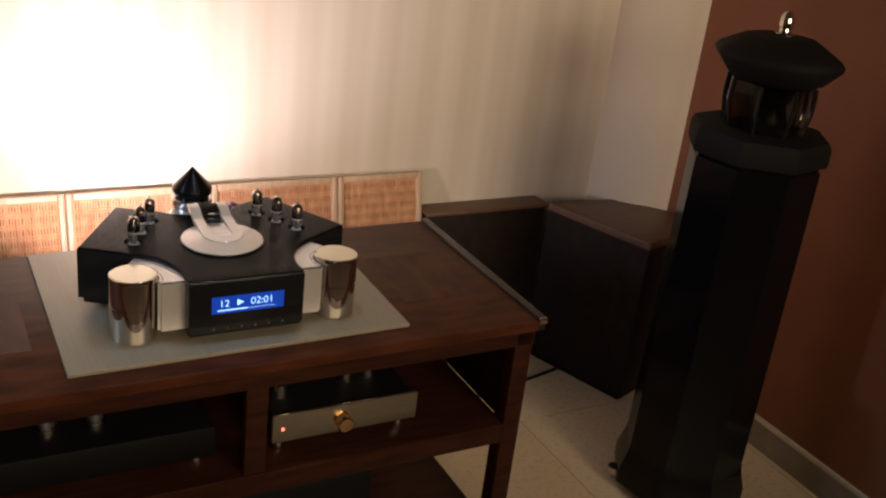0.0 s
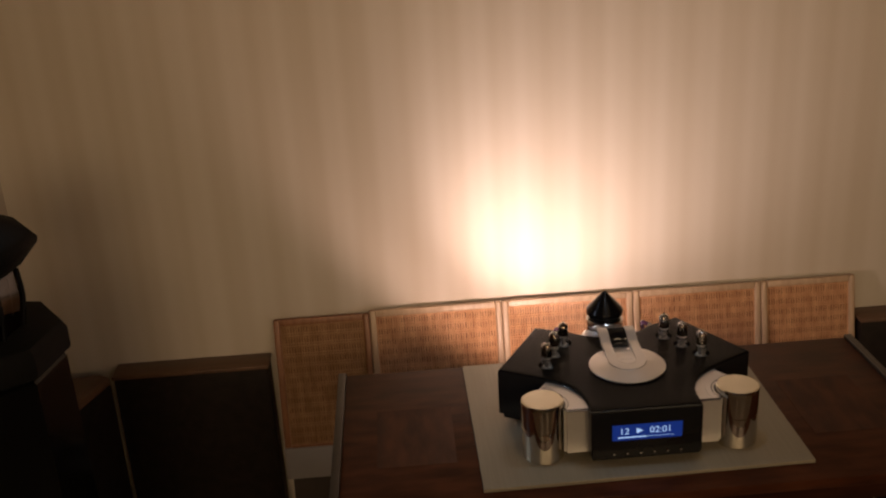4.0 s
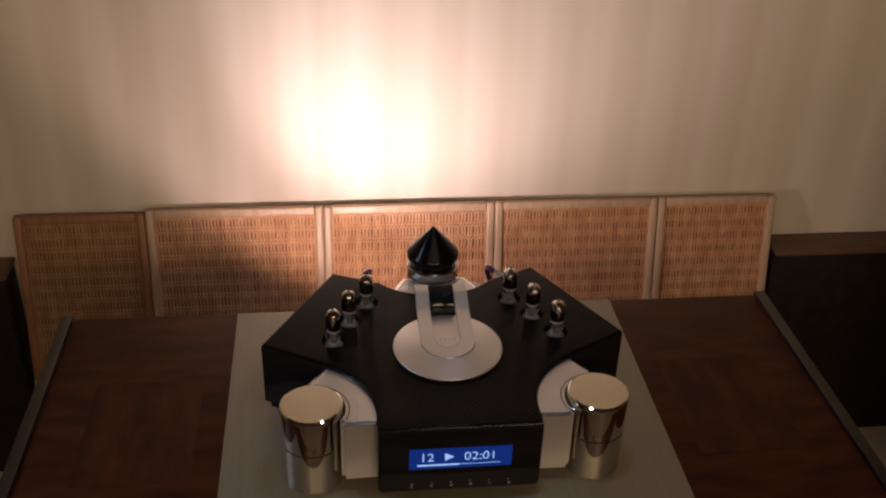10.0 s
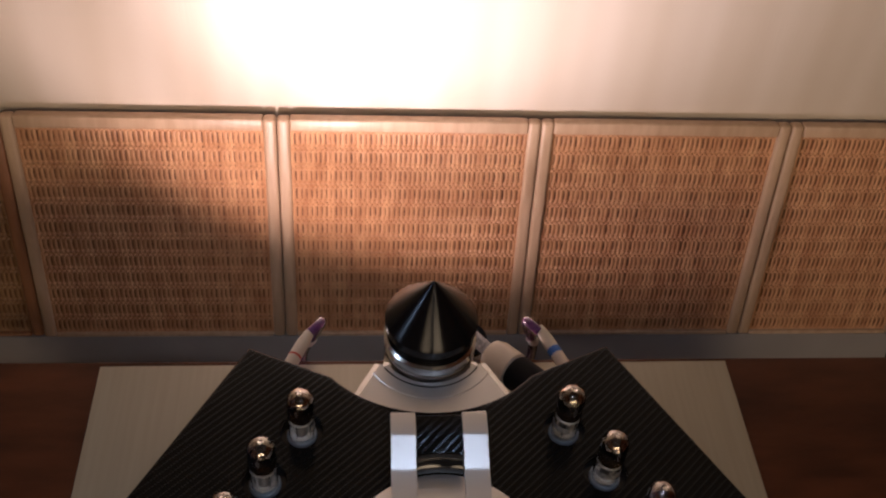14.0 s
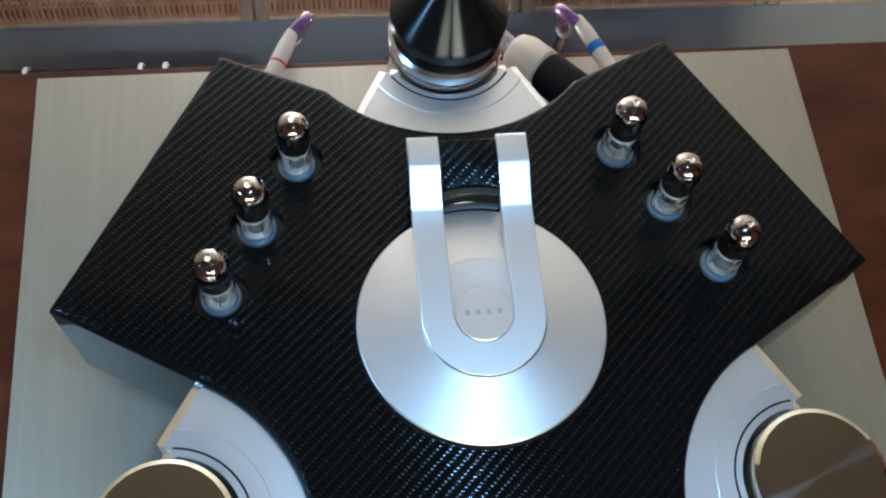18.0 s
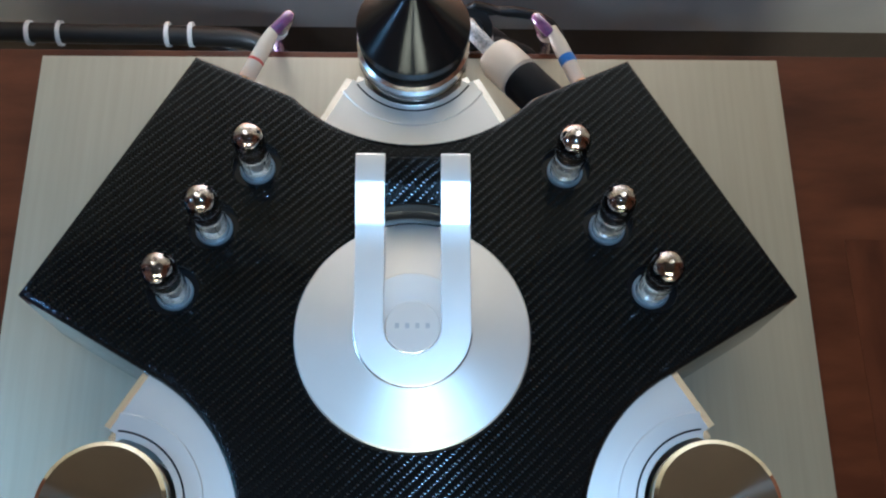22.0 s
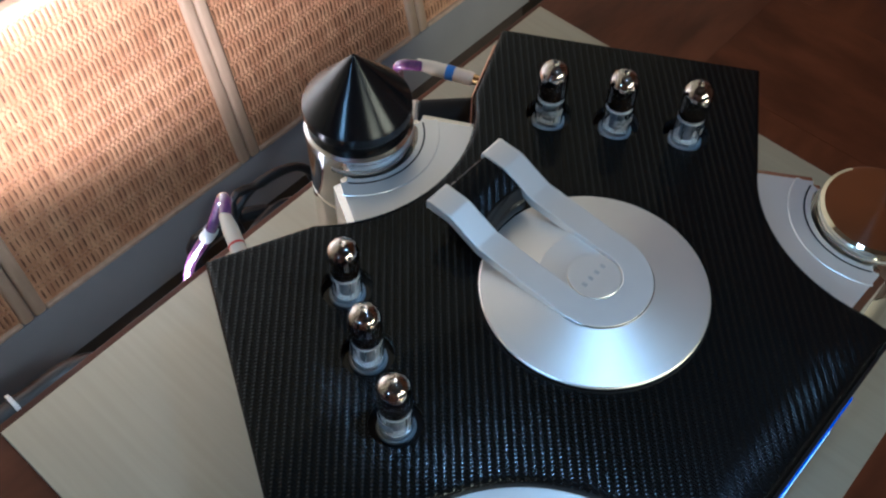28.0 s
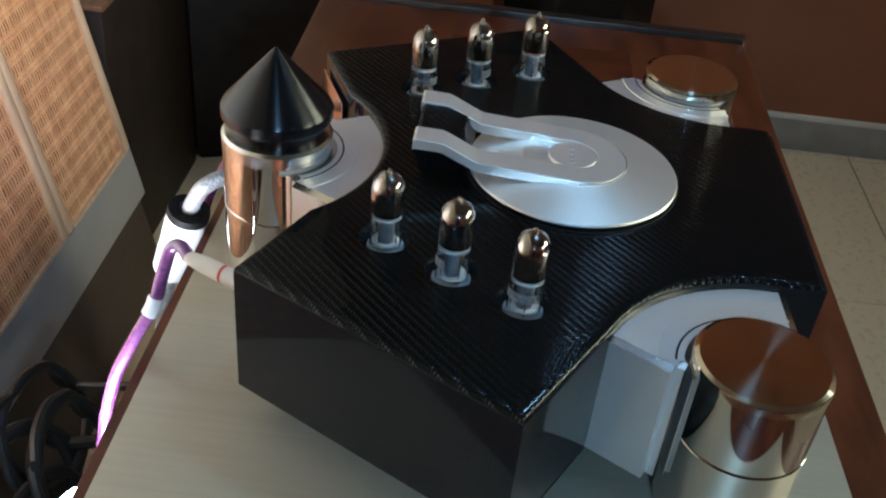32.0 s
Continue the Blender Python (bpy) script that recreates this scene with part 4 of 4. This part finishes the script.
pw = thing("mains_plug", (0.11, 0.215, 0.768), "black mains plug with a pale barrel behind the player", "plug")
a, e = Vector((0.120, 0.196, 0.769)), Vector((0.066, 0.264, 0.757))
t = along(a, e)
wpart("body", lathe([(0, 0.0), (0.0165, 0.0), (0.0175, 0.003), (0.0175, 0.052), (0.0160, 0.054)], 36, a, t), BLACK, pw)
wpart("barrel", lathe([(0.0160, 0.054), (0.0178, 0.056), (0.0178, 0.078), (0.0150, 0.086), (0, 0.087)], 36, a, t), CREAM, pw, "pale barrel")
mc = thing("mains_cable", (0.055, 0.31, 0.70), "thick black mains cable with a white inline connector", "cable")
bend = [e - (e - a).normalized() * 0.004, (0.053, 0.280, 0.758), (0.046, 0.295, 0.750), (0.049, 0.305, 0.733), (0.0515, 0.310, 0.722)]
wpart("elbow", tube(bend, 0.0070, 14, 8), BRAID, mc, "braided silver sleeve")
a, e = Vector((0.0515, 0.310, 0.7225)), Vector((0.060, 0.334, 0.645))
t = along(a, e)
wpart("connector", lathe([(0.0165, 0.001), (0.0178, 0.003), (0.0178, 0.034), (0.0168, 0.037), (0.0178, 0.040), (0.0178, 0.074), (0.0140, 0.081), (0, 0.081)], 36, a, t), TAG, mc, "white inline connector barrel")
wpart("rim", lathe([(0.0095, -0.0005), (0.0180, -0.0005), (0.0184, 0.002), (0.0184, 0.007), (0.0176, 0.008)], 36, a, t), BLACK, mc)
wpart("lead", tube([e, (0.062, 0.345, 0.60), (0.06, 0.36, 0.50), (0.05, 0.40, 0.2), (0.08, 0.48, 0.02)], 0.0060, 14, 12), BRAID, mc, "braided grey lead")

# spot lamp that lights the wall
sl = thing("spot_lamp", (LAMP.x, LAMP.y, 0), "small white spot lamp with a lit bulb behind the trolley", "lamp")
t = along(LAMP, AIM)
wpart("head", lathe([(0, -0.070), (0.010, -0.070), (0.014, -0.064), (0.019, -0.045), (0.028, -0.012), (0.029, 0.000), (0.0275, 0.000), (0.026, -0.012), (0.015, -0.038), (0, -0.040)], 48, LAMP, t), WHITE, sl, "white lamp head")
bulb = wpart("bulb", lathe([(0.013, -0.036), (0.021, -0.016), (0.0265, 0.000), (0.0270, 0.010), (0.023, 0.019), (0.013, 0.024), (0.0, 0.026)], 40, LAMP, t), glow("lamp glow", (1.0, 0.80, 0.60), 42.0), sl, "frosted lit bulb")
wpart("pole", tube([LAMP + t.to_3x3() @ Vector((0, 0.0, -0.03)), (LAMP.x - 0.02, LAMP.y + 0.012, 0.56), (LAMP.x - 0.03, LAMP.y + 0.02, 0.44), (LAMP.x - 0.05, LAMP.y + 0.06, 0.02)], 0.006, 10, 8), BLACK, sl)
wpart("base", lathe([(0, 0.0), (0.08, 0.0), (0.08, 0.010), (0.07, 0.016), (0, 0.018)], 40, (LAMP.x - 0.05, LAMP.y + 0.08, 0)), BLACK, sl)

# black cables coiled behind the trolley
COIL = (0.12, 0.50, 0.345)
for i in range(4):
    c = thing("power_cable", (-0.36, 0.42, 0.02), "black power cable coiled in loops behind the trolley", "cable", "cables behind the trolley")
    r = random.Random(i)
    cx, cy, cz, rad = COIL[0] - 0.03 * i, COIL[1] + r.uniform(-0.03, 0.03), COIL[2] - 0.02 * i, 0.065 + r.uniform(-0.015, 0.02)
    tilt = r.uniform(-0.5, 0.5)
    pts = [(cx + 0.05, 0.315, COIL[2] + 0.06)]
    for k in range(20):
        a = math.pi * 2 * k / 8 + r.uniform(-0.1, 0.1)
        q = rad * (1 + 0.06 * r.uniform(-1, 1))
        pts.append((cx + q * math.cos(a), cy + 0.35 * q * math.sin(a + tilt), cz + q * math.sin(a) * 0.8 + 0.01 * tilt))
    pts += [(cx - 0.02, 0.50, 0.10), (cx - 0.08, 0.52, 0.010)]
    wpart("sleeve", tube(pts, 0.0055 + 0.0012 * (i % 3), 8, 5), CABLE, c)


# cables along the wall foot
cb = thing("wall_cable", (-0.4, 0.52, 0.40), "thick black cable with white clips strung behind the trolley", "cable")
wpart("sleeve", tube([(-0.572, 0.296, 0.44), (-0.60, 0.38, 0.415), (-0.62, 0.49, 0.390), (-0.55, 0.517, 0.388), (-0.40, 0.517, 0.388), (-0.27, 0.517, 0.386), (-0.19, 0.508, 0.382), (-0.14, 0.48, 0.32), (-0.12, 0.45, 0.16), (-0.12, 0.45, 0.012)], 0.0125, 12, 8), CABLE, cb)
wpart("sleeve", tube([(-0.560, 0.300, 0.43), (-0.62, 0.50, 0.375), (-0.55, 0.530, 0.364), (-0.40, 0.530, 0.366), (-0.26, 0.525, 0.364), (-0.18, 0.49, 0.30), (-0.17, 0.47, 0.012)], 0.009, 12, 8), CABLE, cb)
for x in (-0.476, -0.438, -0.305, -0.276):
    wpart("clip", tube([(x - 0.0026, 0.519, 0.386), (x, 0.519, 0.386), (x + 0.0026, 0.519, 0.386)], 0.0160, 12, 3), TAG, cb, "white cable clip")
c2 = thing("floor_cable", (1.2, 0.55, 0.0), "thin black cable lying across the tiles", "cable")
wpart("sleeve", tube([(0.70, 0.45, 0.005), (1.0, 0.50, 0.005), (1.21, 0.545, 0.005), (1.40, 0.59, 0.005)], 0.005, 8, 8), CABLE, c2)

# ---------------------------------------------------------------- loudspeakers
def ngon(r, n=8, off=22.5):
    return [(r * math.cos(radians(off + 360 * i / n)), r * math.sin(radians(off + 360 * i / n))) for i in range(n)]


def loft(rings, n=8, off=22.5):
    bm = bmesh.new()
    rows = [[bm.verts.new((x, y, z)) for x, y in ngon(r, n, off)] for r, z in rings]
    for a, b in zip(rows, rows[1:]):
        for i in range(n):
            bm.faces.new((a[i], a[(i + 1) % n], b[(i + 1) % n], b[i]))
    bm.faces.new(rows[0][::-1]), bm.faces.new(rows[-1])
    return bm


def speaker():
    s = thing("floor_speaker", (0, 0, 0), "tall black octagonal floor speaker with a pagoda cap and metal finial", "loudspeaker", "pair of speakers")
    part("cabinet", loft([(0.166, 0.03), (0.180, 0.034), (0.180, 0.075), (0.164, 0.125), (0.160, 0.15), (0.157, 0.962), (0.150, 0.970)], 8), SPEAKER, s, "gloss black eight sided cabinet", smooth=20)
    part("plate", loft([(0.150, 0.9705), (0.166, 0.978), (0.168, 0.985), (0.168, 1.022), (0.160, 1.036), (0.12, 1.040)], 8), FELT, s, "soft black plate under the tweeter cage")
    head = part("tweeter_cage", loft([(0.092, 1.0405), (0.102, 1.100), (0.100, 1.152)], 8), SMOKE, s, "smoked glass cage")
    head.visible_shadow = False
    part("tweeter", lathe([(0, 1.0405), (0.045, 1.0405), (0.05, 1.06), (0.036, 1.10), (0.05, 1.14), (0.05, 1.152), (0, 1.152)], 32), LACQUER, s)
    for i in range(8):
        x, y = ngon(1.0)[i]
        part("post", tube([(0.094 * x, 0.094 * y, 1.0405), (0.104 * x, 0.104 * y, 1.10), (0.102 * x, 0.102 * y, 1.152)], 0.004, 8, 4), LACQUER, s)
    part("cap", loft([(0.095, 1.1525), (0.112, 1.160), (0.148, 1.200), (0.150, 1.210), (0.140, 1.222), (0.085, 1.252), (0.05, 1.258)], 8), FELT, s, "soft black pagoda shaped cap", smooth=50)
    part("finial", lathe([(0.024, 1.2585), (0.024, 1.263), (0.014, 1.266), (0.0125, 1.274), (0.0165, 1.278), (0.0165, 1.296), (0.012, 1.306), (0.004, 1.313), (0, 1.314)], 28), CHROME, s, "turned metal finial")
    for i in range(4):
        x, y = ngon(0.168, 4, 45)[i]
        part("foot", lathe([(0, 0.0), (0.008, 0.002), (0.018, 0.012), (0.018, 0.034), (0, 0.034)], 20, (x, y, 0)), CHROME, s)
    return s


sp = speaker()
sp.matrix_world = pose(1.273, -0.077, 0, 0, 0, 10)
copy_thing(sp, pose(-1.255, -0.045, 0, 0, 0, -10))

# ---------------------------------------------------------------- floor tiles
tile_mesh = mesh_of(box(-0.2985, 0.2985, -0.2985, 0.2985, -0.0035, 0.0, 0.0008, 1), "floor_tile", TILE)
for i in range(-3, 4):
    for j in range(11):
        q = new("tile", tile_mesh)
        q.location = (i * 0.6 + 0.13, 0.64 - j * 0.6, 0)
        q.parent = floor
